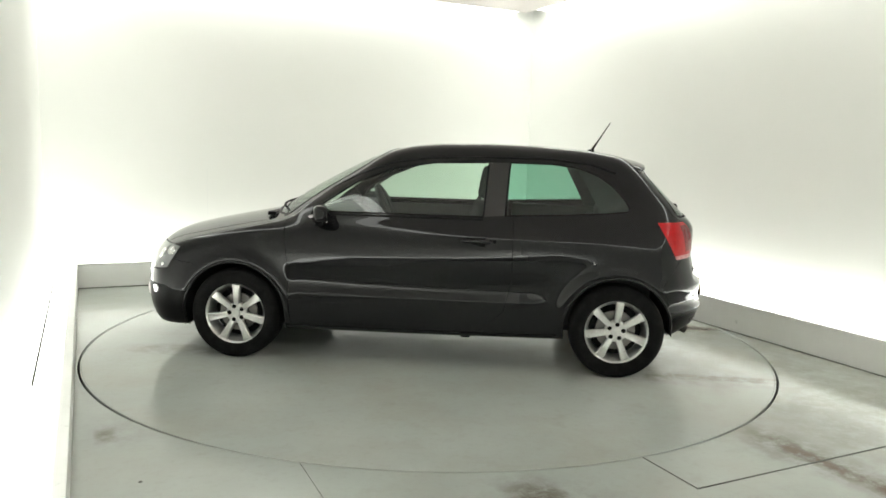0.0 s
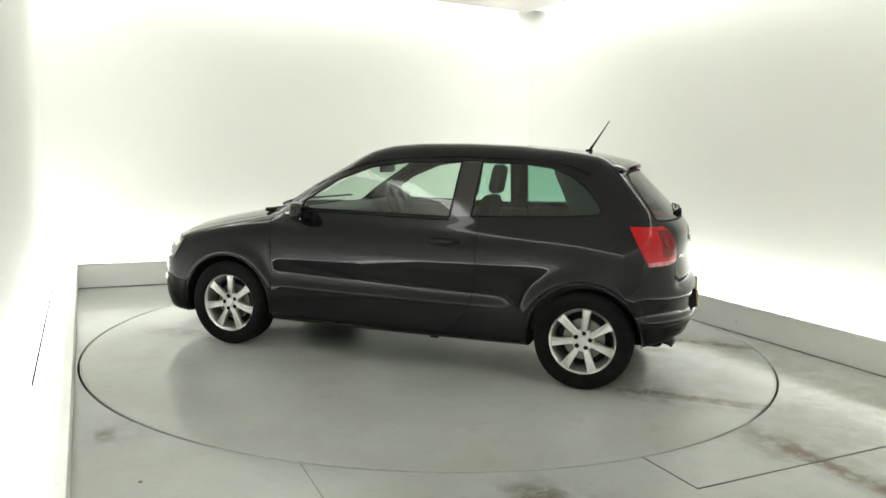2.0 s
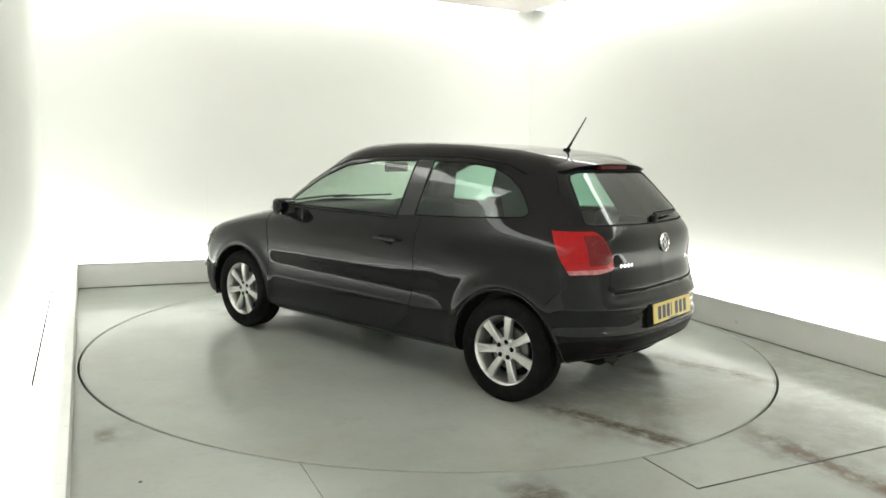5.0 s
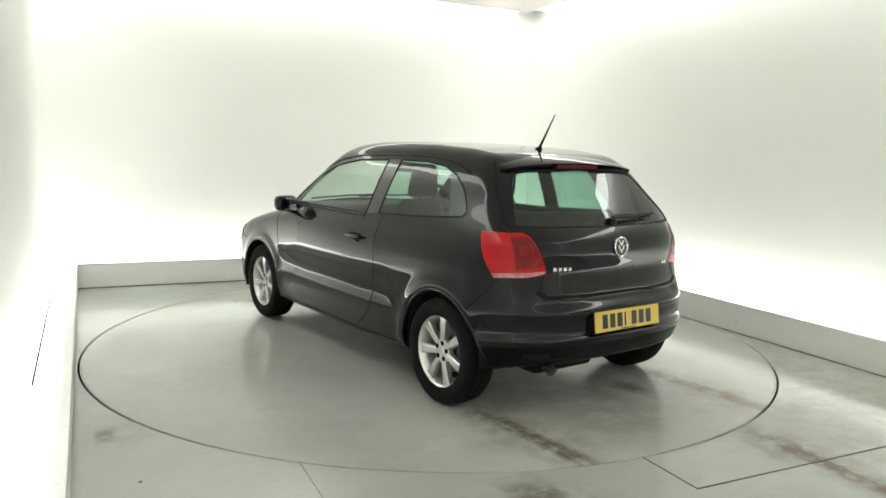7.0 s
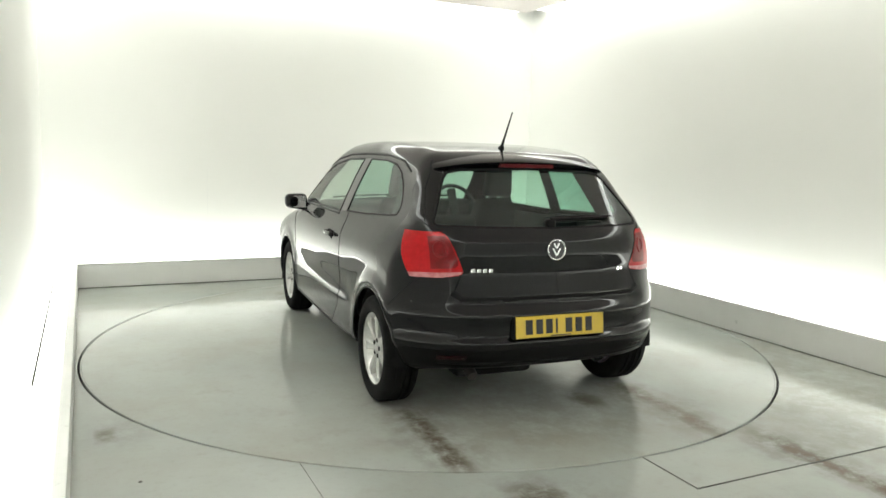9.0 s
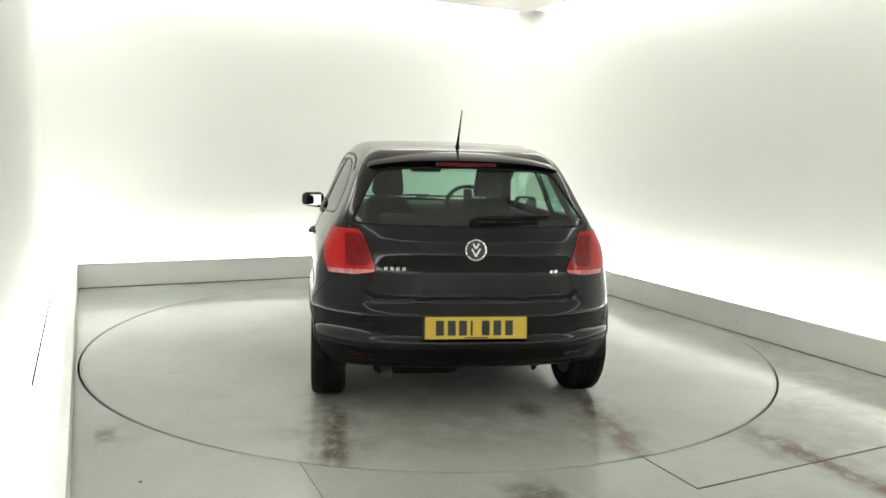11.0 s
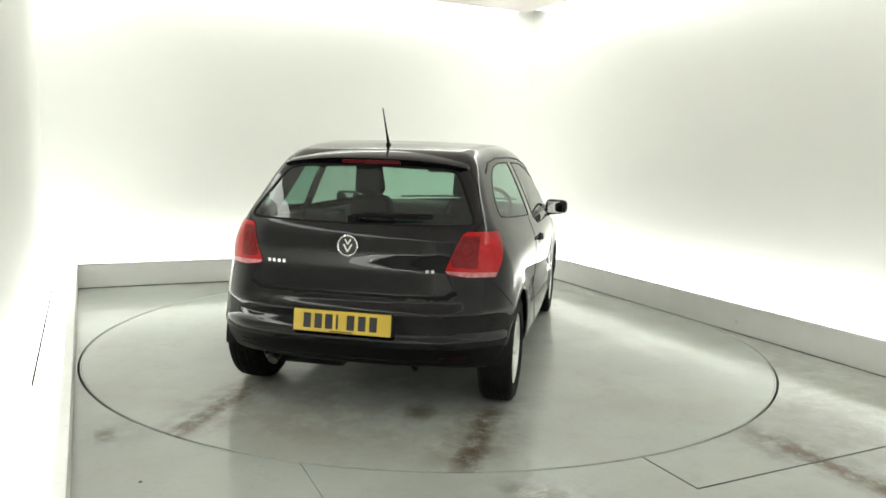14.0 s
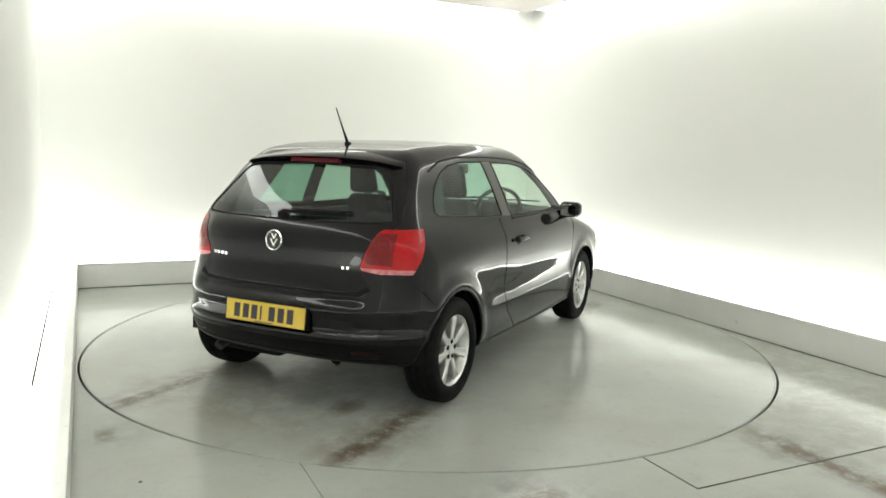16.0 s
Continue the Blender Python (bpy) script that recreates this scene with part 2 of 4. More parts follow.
structure("wall_back", box(UL - 0.15, UR + 0.15, VB, VB + 0.15, 0, TOP), WALL, "plain white studio wall washed by hidden lights")
structure("wall_left", box(UL - 0.15, UL, VF, VB, 0, TOP), WALL, "plain white studio wall washed by hidden lights")
structure("wall_right", box(UR, UR + 0.15, VF, VB, 0, TOP), WALL, "plain white studio wall washed by hidden lights")
# unseen wall, added to close the room; its pale paint returns fill light
structure("unseen_wall_front", box(UL - 0.15, UR + 0.15, VF - 0.15, VF, 0, TOP), WALL_GREY, "off-white wall out of view, added to close the room and bounce light")
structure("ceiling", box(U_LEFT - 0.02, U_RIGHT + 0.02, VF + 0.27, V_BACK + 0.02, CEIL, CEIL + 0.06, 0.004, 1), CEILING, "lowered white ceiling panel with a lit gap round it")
structure("roof_slab", box(UL - 0.15, UR + 0.15, VF - 0.15, VB + 0.15, TOP, TOP + 0.15), WALL, "white slab above the ceiling panel")

V_LIT = -6.3        # the lit troughs end here, lengthened out of view to lift the fill


def plinth(name, x0, x1, y0, y1):
    ob = structure(name, box(x0, x1, y0, y1, 0, PLINTH - 0.012, 0.003, 1), PLINTH_MAT, "low white-painted plinth board hiding the wall lights")
    cap = part("plinth_cap", box(x0 - 0.004, x1 + 0.004, y0 - 0.004, y1 + 0.004, PLINTH - 0.012, PLINTH, 0.004, 2), PLINTH_MAT, ob)
    tagged(cap, "", "", "", "structure")
    return ob


plinth("plinth_back", U_LEFT, U_RIGHT, V_BACK, V_BACK + 0.04)
# unseen board, added to go with the front wall's extra light boxes
plinth("unseen_plinth_front", U_LEFT, U_RIGHT, VF + 0.25, VF + 0.29)
plinth("plinth_left", U_LEFT - 0.04, U_LEFT, VF + 0.25, V_BACK + 0.04)
plinth("plinth_right", U_RIGHT, U_RIGHT + 0.04, VF + 0.25, V_BACK + 0.04)


def light_box(name, x0, x1, y0, y1, z, mat, label, along):
    """A long light box: steel tray below or above, a glowing diffuser sheet with joints on its face."""
    ob = new(name)
    ob.matrix_basis = ROOM.copy()
    tagged(ob, label, "light box", "light boxes along the walls")
    down = z > 1
    part("tray", box(x0, x1, y0, y1, z + 0.012 if down else z - 0.10, z + 0.10 if down else z - 0.012, 0.002, 1), STEEL, ob)
    n = max(1, round(((x1 - x0) if along == 0 else (y1 - y0)) / 1.5))
    for k in range(n):
        if along == 0:
            q = (x0 + (x1 - x0) * k / n + 0.002, x0 + (x1 - x0) * (k + 1) / n - 0.002, y0 + 0.004, y1 - 0.004)
        else:
            q = (x0 + 0.004, x1 - 0.004, y0 + (y1 - y0) * k / n + 0.002, y0 + (y1 - y0) * (k + 1) / n - 0.002)
        part("diffuser", box(*q, z - 0.006, z + 0.006, 0.002, 1), mat, ob, "glowing white diffuser sheet")
    return ob


LOWL = "long glowing light box in the ledge behind the plinth, added where out of view"
HIGHL = "long glowing light box in the gap round the ceiling, added where out of view"
def ledge_joint():
    structure("ledge_joint", box(-2.603, -2.592, -1.05, 1.75, PLINTH - 0.02, PLINTH - 0.004), JOINT, "thin dark joint in the ledge's lit cover")


ledge_joint()
ZL, ZH = PLINTH - 0.02, CEIL + 0.03
light_box("light_box", UL + 0.005, UR - 0.32, V_BACK + 0.046, VB - 0.005, ZL, STRIP_L, LOWL, 0)
# next two: added on the unseen front wall to lift the ambient light
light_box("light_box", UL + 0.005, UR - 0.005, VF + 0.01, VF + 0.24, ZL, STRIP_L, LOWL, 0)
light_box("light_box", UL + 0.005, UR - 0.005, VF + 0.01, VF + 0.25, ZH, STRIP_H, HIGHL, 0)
light_box("light_box", UL + 0.005, U_LEFT - 0.046, V_LIT, V_BACK + 0.04, ZL, STRIP_L, LOWL, 1)
light_box("light_box", U_RIGHT + 0.046, UR - 0.005, V_LIT, V_BACK - 0.06, ZL, STRIP_R, LOWL, 1)
light_box("light_box", UL + 0.005, UR - 0.29, V_BACK + 0.03, VB - 0.005, ZH, STRIP_H, HIGHL, 0)
light_box("light_box", UL + 0.005, U_LEFT - 0.03, V_LIT, V_BACK + 0.02, ZH, STRIP_H, HIGHL, 1)
light_box("light_box", U_RIGHT + 0.03, UR - 0.005, V_LIT, V_BACK - 0.08, ZH, STRIP_RH, HIGHL, 1)


def floor_joint(x0, x1, y0, y1):
    structure("floor_joint", box(x0, x1, y0, y1, -0.02, 0.0015), JOINT, "dark sealed joint between floor slabs")


floor_joint(-0.019, -0.012, -2.77, -2.42)
floor_joint(-0.019, U_RIGHT, -2.775, -2.766)
floor_joint(-1.512, -1.510, -2.75, -1.89)


def floor_fixing(x, y):
    ob = structure("floor_fixing", lathe([(0.0, 0.002), (0.007, 0.002), (0.009, 0.0), (0.009, -0.02), (0.0, -0.02)], 16, "z"), JOINT, "small dark bolt head set in the floor")
    ob.matrix_basis = pose(x, y, 0)


floor_fixing(-1.192, -2.573)


def wall_seam(u, z0, z1):
    structure("wall_seam", box(u - 0.002, u + 0.002, VB - 0.0012, VB + 0.002, z0, z1), PLINTH_MAT, "faint vertical seam between wall sheets")


wall_seam(-1.20, 0.25, 1.15)


# a dark strip stands in for the shaded gap under the plinth
def base_gap(x0, x1, y0, y1, mat):
    structure("base_gap", box(x0, x1, y0, y1, 0.0, 0.007), mat, "dark strip standing for the gap where plinth meets floor")


base_gap(U_LEFT + 0.008, U_RIGHT - 0.008, V_BACK - 0.007, V_BACK - 0.0005, JOINT)
base_gap(U_RIGHT - 0.007, U_RIGHT - 0.0005, -5.8, V_BACK - 0.008, GAP_GREY)


# ---- the turntable ----
def table_mesh():
    r = TABLE_R - 0.012
    return lathe([(0.0, 0.0), (0.6, 0.0), (1.2, 0.0), (1.8, 0.0), (r, 0.0), (r, -0.12), (0.0, -0.12)], 240, "z")


turntable = new("turntable")
tagged(turntable, "round grey-green turntable with brown tyre tracks, set flush in the floor", "turntable")
part("platform", table_mesh(), TABLE, turntable)
part("edge_ring", lathe([(TABLE_R - 0.012, -0.002), (TABLE_R - 0.010, 0.001), (TABLE_R - 0.002, 0.001), (TABLE_R, -0.002), (TABLE_R, -0.1), (TABLE_R - 0.012, -0.1)], 240, "z", closed=True), TABLE, turntable, "painted steel edge ring")

# ---- the car: x forward, y to its left, z up, from the middle of its wheelbase ----
car = new("car")
tagged(car, "black three-door hatchback with silver alloy wheels on the turntable", "car")
AXLE, TRACK, HUB = 1.235, 0.735, 0.297


def curve_of(pairs, smooth=0.02, step=0.005):
    """A smoothed line through (at, value) pairs, as a function of arrays."""
    pairs = sorted(pairs)
    xs = np.array([p[0] for p in pairs])
    ys = np.array([p[1] for p in pairs])
    g = np.arange(xs[0] - 0.3, xs[-1] + 0.3, step)
    lo = (ys[1] - ys[0]) / (xs[1] - xs[0])
    hi = (ys[-1] - ys[-2]) / (xs[-1] - xs[-2])
    v = np.interp(g, xs, ys)
    v = np.where(g < xs[0], ys[0] + lo * (g - xs[0]), np.where(g > xs[-1], ys[-1] + hi * (g - xs[-1]), v))
    k = np.exp(-0.5 * (np.arange(-60, 61) * step / smooth) ** 2)
    k /= k.sum()
    w = np.convolve(np.pad(v, 60, mode="edge"), k, mode="valid")
    return lambda x: np.interp(x, g, w)


Z_TOP = curve_of([(2.12, 0.52), (2.06, 0.62), (2.0, 0.71), (1.9, 0.772), (1.8, 0.812), (1.6, 0.86), (1.4, 0.902), (1.17, 0.947), (1.09, 0.975), (1.0, 1.045), (0.83, 1.152), (0.655, 1.246), (0.486, 1.332),
                  (0.318, 1.395), (0.1, 1.438), (-0.1, 1.454), (-0.4, 1.460), (-0.7, 1.454), (-1.035, 1.431), (-1.237, 1.402), (-1.4, 1.36), (-1.6, 1.30)], 0.035)
X_REAR = curve_of([(0.15, -1.698), (0.24, -1.758), (0.30, -1.800), (0.36, -1.834), (0.40, -1.850), (0.43, -1.864), (0.448, -1.866), (0.462, -1.840), (0.54, -1.842), (0.572, -1.856), (0.595, -1.844), (0.635, -1.798), (0.668, -1.806), (0.69, -1.801),
                   (0.772, -1.778), (0.80, -1.779), (0.88, -1.786), (0.945, -1.780), (0.975, -1.762), (1.0, -1.741), (1.016, -1.722), (1.1, -1.640), (1.2, -1.538), (1.3, -1.436), (1.4, -1.335), (1.5, -1.235)], 0.0075)
X_CORNER = curve_of([(0.15, -1.698), (0.24, -1.758), (0.30, -1.800), (0.36, -1.834), (0.40, -1.850), (0.43, -1.862), (0.448, -1.864), (0.462, -1.842), (0.54, -1.844), (0.58, -1.850), (0.62, -1.836), (0.68, -1.814), (0.76, -1.793),
                     (0.86, -1.784), (0.93, -1.766), (1.0, -1.728), (1.06, -1.686), (1.1, -1.645), (1.2, -1.538), (1.3, -1.436), (1.4, -1.335), (1.5, -1.235)], 0.014)
X_FRONT = curve_of([(0.12, 1.93), (0.2, 2.0), (0.3, 2.045), (0.45, 2.06), (0.56, 2.055), (0.62, 2.04), (0.70, 2.01), (0.8, 1.95), (1.5, 1.5)], 0.025)
WIDTH = curve_of([(0.12, 0.775), (0.20, 0.795), (0.25, 0.812), (0.30, 0.822), (0.40, 0.829), (0.468, 0.831), (0.495, 0.822), (0.55, 0.819), (0.60, 0.824), (0.64, 0.831), (0.72, 0.834), (0.80, 0.832), (0.86, 0.826), (0.90, 0.812), (0.95, 0.790),
                  (1.0, 0.770), (1.1, 0.730), (1.2, 0.686), (1.3, 0.637), (1.4, 0.58), (1.5, 0.52)], 0.011)
PLAIN = curve_of([(0.12, 0.775), (0.20, 0.795), (0.30, 0.818), (0.45, 0.828), (0.64, 0.831), (0.72, 0.833), (0.80, 0.832), (0.86, 0.826), (0.90, 0.812), (0.95, 0.790),
                  (1.0, 0.770), (1.1, 0.730), (1.2, 0.686), (1.3, 0.637), (1.4, 0.58), (1.5, 0.52)], 0.02)
HAUNCH = curve_of([(0.12, 0.775), (0.20, 0.795), (0.30, 0.818), (0.45, 0.828), (0.64, 0.831), (0.72, 0.832), (0.80, 0.827), (0.86, 0.817), (0.90, 0.806), (0.95, 0.788),
                   (1.0, 0.770), (1.1, 0.730), (1.2, 0.686), (1.3, 0.637), (1.4, 0.58), (1.5, 0.52)], 0.055)
BOTTOM = curve_of([(-2.0, 0.285), (-1.7, 0.285), (-1.45, 0.25), (-1.0, 0.225), (0.9, 0.205), (1.5, 0.20), (2.1, 0.185)], 0.05)


def ease(x, a, b):
    t = np.clip((x - a) / (b - a), 0, 1)
    return t * t * (3 - 2 * t)


def smax(a, b, k):
    h = np.maximum(k - np.abs(a - b), 0) / k
    return np.maximum(a, b) + h * h * k / 4


def half_width(x, z):
    panel = ease(x, -0.86, -0.66) * (1 - ease(x, 0.80, 0.93))
    rear = ease(-x, 0.85, 1.40)
    base = PLAIN(z) * (1 - rear) + HAUNCH(z) * rear
    w = base + (WIDTH(z) - base) * panel
    w = w + 0.022 * np.maximum(1 - (x / AXLE) ** 2, 0) ** 2
    for cx in (AXLE, -AXLE):
        r = np.sqrt((x - cx) ** 2 + (z - 0.30) ** 2)
        w = w + 0.014 * np.exp(-((r - 0.365) / 0.045) ** 2) * ease(z, 0.2, 0.34)
    high = ease(z, 0.80, 1.18)
    w = w - high * 0.068 * (np.maximum(-x - 0.2, 0) / 1.25) ** 2
    w = w - 0.022 * ease(x, 1.45, 2.0) - 0.028 * (np.maximum(-x - 1.2, 0) / 0.5) ** 2 * (1 - high) - 0.042 * (np.maximum(-x - 1.05, 0) / 0.6) ** 2 * ease(z, 0.55, 0.95) * (1 - 0.6 * high)
    return w


def body_field(p):
    """Below zero inside the car's outer skin."""
    x, y, z = p[..., 0], np.abs(p[..., 1]), p[..., 2]
    screen = 0.42 * y * y * ease(x, 0.1, 0.5)
    xs = x + screen
    top = Z_TOP(xs) - y * y * (0.048 - 0.0 * ease(x, 0.9, 1.3))
    slope = (Z_TOP(xs + 0.01) - Z_TOP(xs - 0.01)) / 0.02
    f_top = (z - top) / np.sqrt(1 + slope * slope)
    f_side = y - half_width(x, z)
    curve = 0.20 * (y / 0.75) ** 4 + 0.03 * y
    out = ease(y, 0.48, 0.62)
    lean = ((X_REAR(z + 0.01) - X_REAR(z - 0.01)) * (1 - out) + (X_CORNER(z + 0.01) - X_CORNER(z - 0.01)) * out) / 0.02
    f_rear = (X_REAR(z) * (1 - out) + X_CORNER(z) * out + curve - x) / np.sqrt(1 + lean * lean)
    f_front = (x - X_FRONT(z) + 0.25 * (y / 0.8) ** 3 + 0.05 * y) * 0.95
    f = smax(f_top, f_side, 0.09 - 0.01 * ease(x, 0.8, 1.3))
    f = smax(f, f_rear, 0.06)
    f = smax(f, f_front, 0.09)
    return smax(f, BOTTOM(x) - z, 0.05)


def gradient(p, h=0.0015):
    g = np.stack([body_field(p + d) - body_field(p - d) for d in np.eye(3) * h], -1) / (2 * h)
    return g


def settle_on(p, n=6):
    for _ in range(n):
        g = gradient(p)
        p = p - (body_field(p) / np.maximum((g * g).sum(-1), 0.2))[..., None] * g
    return p


def skin_mesh(h=0.023):
    """Surface nets over the left half of the body field, then drawn onto the surface."""
    lo = np.array([-2.0, -1.5 * h, 0.12])
    n = np.array([int(4.2 / h), int(0.95 / h), int(1.42 / h)])
    g = np.stack(np.meshgrid(*[lo[i] + h * np.arange(n[i]) for i in range(3)], indexing="ij"), -1)
    f = body_field(g)
    corner = [(i, j, k) for i in (0, 1) for j in (0, 1) for k in (0, 1)]
    m = n - 1
    cut = lambda a, c: a[c[0]:c[0] + m[0], c[1]:c[1] + m[1], c[2]:c[2] + m[2]]
    total, count = np.zeros((*m, 3)), np.zeros(m)
    for a in corner:
        for b in corner:
            if sum(b) - sum(a) == 1 and all(y >= x for x, y in zip(a, b)):
                fa, fb = cut(f, a), cut(f, b)
                hit = (fa < 0) != (fb < 0)
                t = np.where(hit, fa / np.where(hit, fa - fb, 1), 0)[..., None]
                total += np.where(hit[..., None], cut(g, a) * (1 - t) + cut(g, b) * t, 0)
                count += hit
    has = count > 0
    index = -np.ones(m, int)
    index[has] = np.arange(has.sum())
    verts = total[has] / count[has][:, None]
    faces = []
    for ax in range(3):
        o = [i for i in range(3) if i != ax]
        d = np.zeros(3, int)
        d[ax] = 1
        inner = np.argwhere((f[:n[0] - d[0], :n[1] - d[1], :n[2] - d[2]] < 0) != (f[d[0]:, d[1]:, d[2]:] < 0))
        for c in inner:
            if c[o[0]] < 1 or c[o[1]] < 1 or (c >= m).any():
                continue
            ring = []
            for s, t in ((0, 0), (1, 0), (1, 1), (0, 1)):
                q = c.copy()
                q[o[0]] -= s
                q[o[1]] -= t
                ring.append(index[tuple(q)])
            if min(ring) < 0:
                continue
            flip = (f[tuple(c)] < 0) != (ax == 1)
            faces.append(ring if flip else ring[::-1])
    return settle_on(verts), faces


SKIN_V, SKIN_F = skin_mesh()


# outlines: side view (x, z), rear and front view (y, z), top view (x, y)
DOOR_GLASS = [(0.715, 0.992), (0.66, 1.045), (0.45, 1.185), (0.21, 1.282), (-0.05, 1.322), (-0.395, 1.332), (-0.372, 0.992)]
REAR_GLASS = [(-0.53, 1.335), (-0.80, 1.333), (-0.97, 1.312), (-1.09, 1.268), (-1.19, 1.20), (-1.265, 1.115), (-1.292, 1.068), (-1.275, 1.046), (-1.15, 1.034), (-0.85, 1.016), (-0.51, 1.002)]
PILLAR = [(-0.40, 1.332), (-0.526, 1.335), (-0.506, 1.003), (-0.377, 0.992)]
DOOR = [(0.905, 0.90), (0.885, 0.70), (0.875, 0.45), (0.86, 0.262), (-0.36, 0.262), (-0.52, 0.40), (-0.565, 0.60), (-0.565, 0.965), (0.73, 0.965)]
BACK_GLASS = [(0.0, 1.312), (0.40, 1.300), (0.475, 1.285), (0.505, 1.255), (0.612, 1.055), (0.614, 1.030), (0.59, 1.020), (0.0, 1.014)]
SCREEN = [(1.105, 0.0), (1.09, 0.25), (1.03, 0.5), (0.93, 0.655), (0.62, 0.60), (0.34, 0.515), (0.29, 0.40), (0.265, 0.0)]
TAILGATE = [(0.0, 1.36), (0.52, 1.345), (0.60, 1.20), (0.655, 1.03), (0.62, 0.996), (0.592, 0.992), (0.566, 0.965), (0.518, 0.85), (0.500, 0.80), (0.545, 0.70), (0.50, 0.668), (0.0, 0.660)]


def inside(poly, a, b):
    hit = False
    for (x0, y0), (x1, y1) in zip(poly, poly[1:] + poly[:1]):
        if (y0 > b) != (y1 > b) and a < x0 + (b - y0) / (y1 - y0) * (x1 - x0):
            hit = not hit
    return hit


AXES = {"side": (0, 2), "rear": (1, 2), "top": (0, 1)}


def facing(view, co, no):
    if view == "side":
        return no.y > 0.25
    if view == "rear":
        return no.x < -0.10 and co.x < -1.2
    return no.z > 0.15


def cut_outline(bm, tag, poly, view, value, box_min, box_max, keep=None):
    """Cuts the skin along an outline seen in a view, and tags the faces in it."""
    i, j = AXES[view]
    for (a0, b0), (a1, b1) in zip(poly, poly[1:] + poly[:1]):
        co, no = [0, 0, 0], [0, 0, 0]
        co[i], co[j] = a0, b0
        no[i], no[j] = b1 - b0, a0 - a1
        lo_a, hi_a = min(a0, a1) - 0.03, max(a0, a1) + 0.03
        lo_b, hi_b = min(b0, b1) - 0.03, max(b0, b1) + 0.03
        near = []
        for f in bm.faces:
            c = f.calc_center_median()
            if lo_a < c[i] < hi_a and lo_b < c[j] < hi_b and all(l < q < h for l, q, h in zip(box_min, c, box_max)):
                near.append(f)
        if near:
            geom = list({e for f in near for e in f.edges}) + list({v for f in near for v in f.verts}) + near
            bmesh.ops.bisect_plane(bm, geom=geom, dist=1e-5, plane_co=co, plane_no=no)
    bm.normal_update()
    for f in bm.faces:
        c = f.calc_center_median()
        if f[tag] == 0 and all(l < q < h for l, q, h in zip(box_min, c, box_max)) and inside(poly, c[i], c[j]) and facing(view, c, f.normal) and (keep is None or keep(c)):
            f[tag] = value


def arc(cx, cz, r, n=40):
    return [(cx + r * math.cos(2 * math.pi * k / n), cz + r * math.sin(2 * math.pi * k / n)) for k in range(n)]


ARCH_R = 0.337
TAGS = ["body", "arch", "door_glass", "quarter_glass", "b_pillar_trim", "rear_window", "windscreen", "door", "tail_lamp", "tail_lamp_lower", "tail_lamp_inner", "tailgate", "rear_bumper", "headlamp", "front_bumper", "bonnet", "front_valance", "rear_valance"]


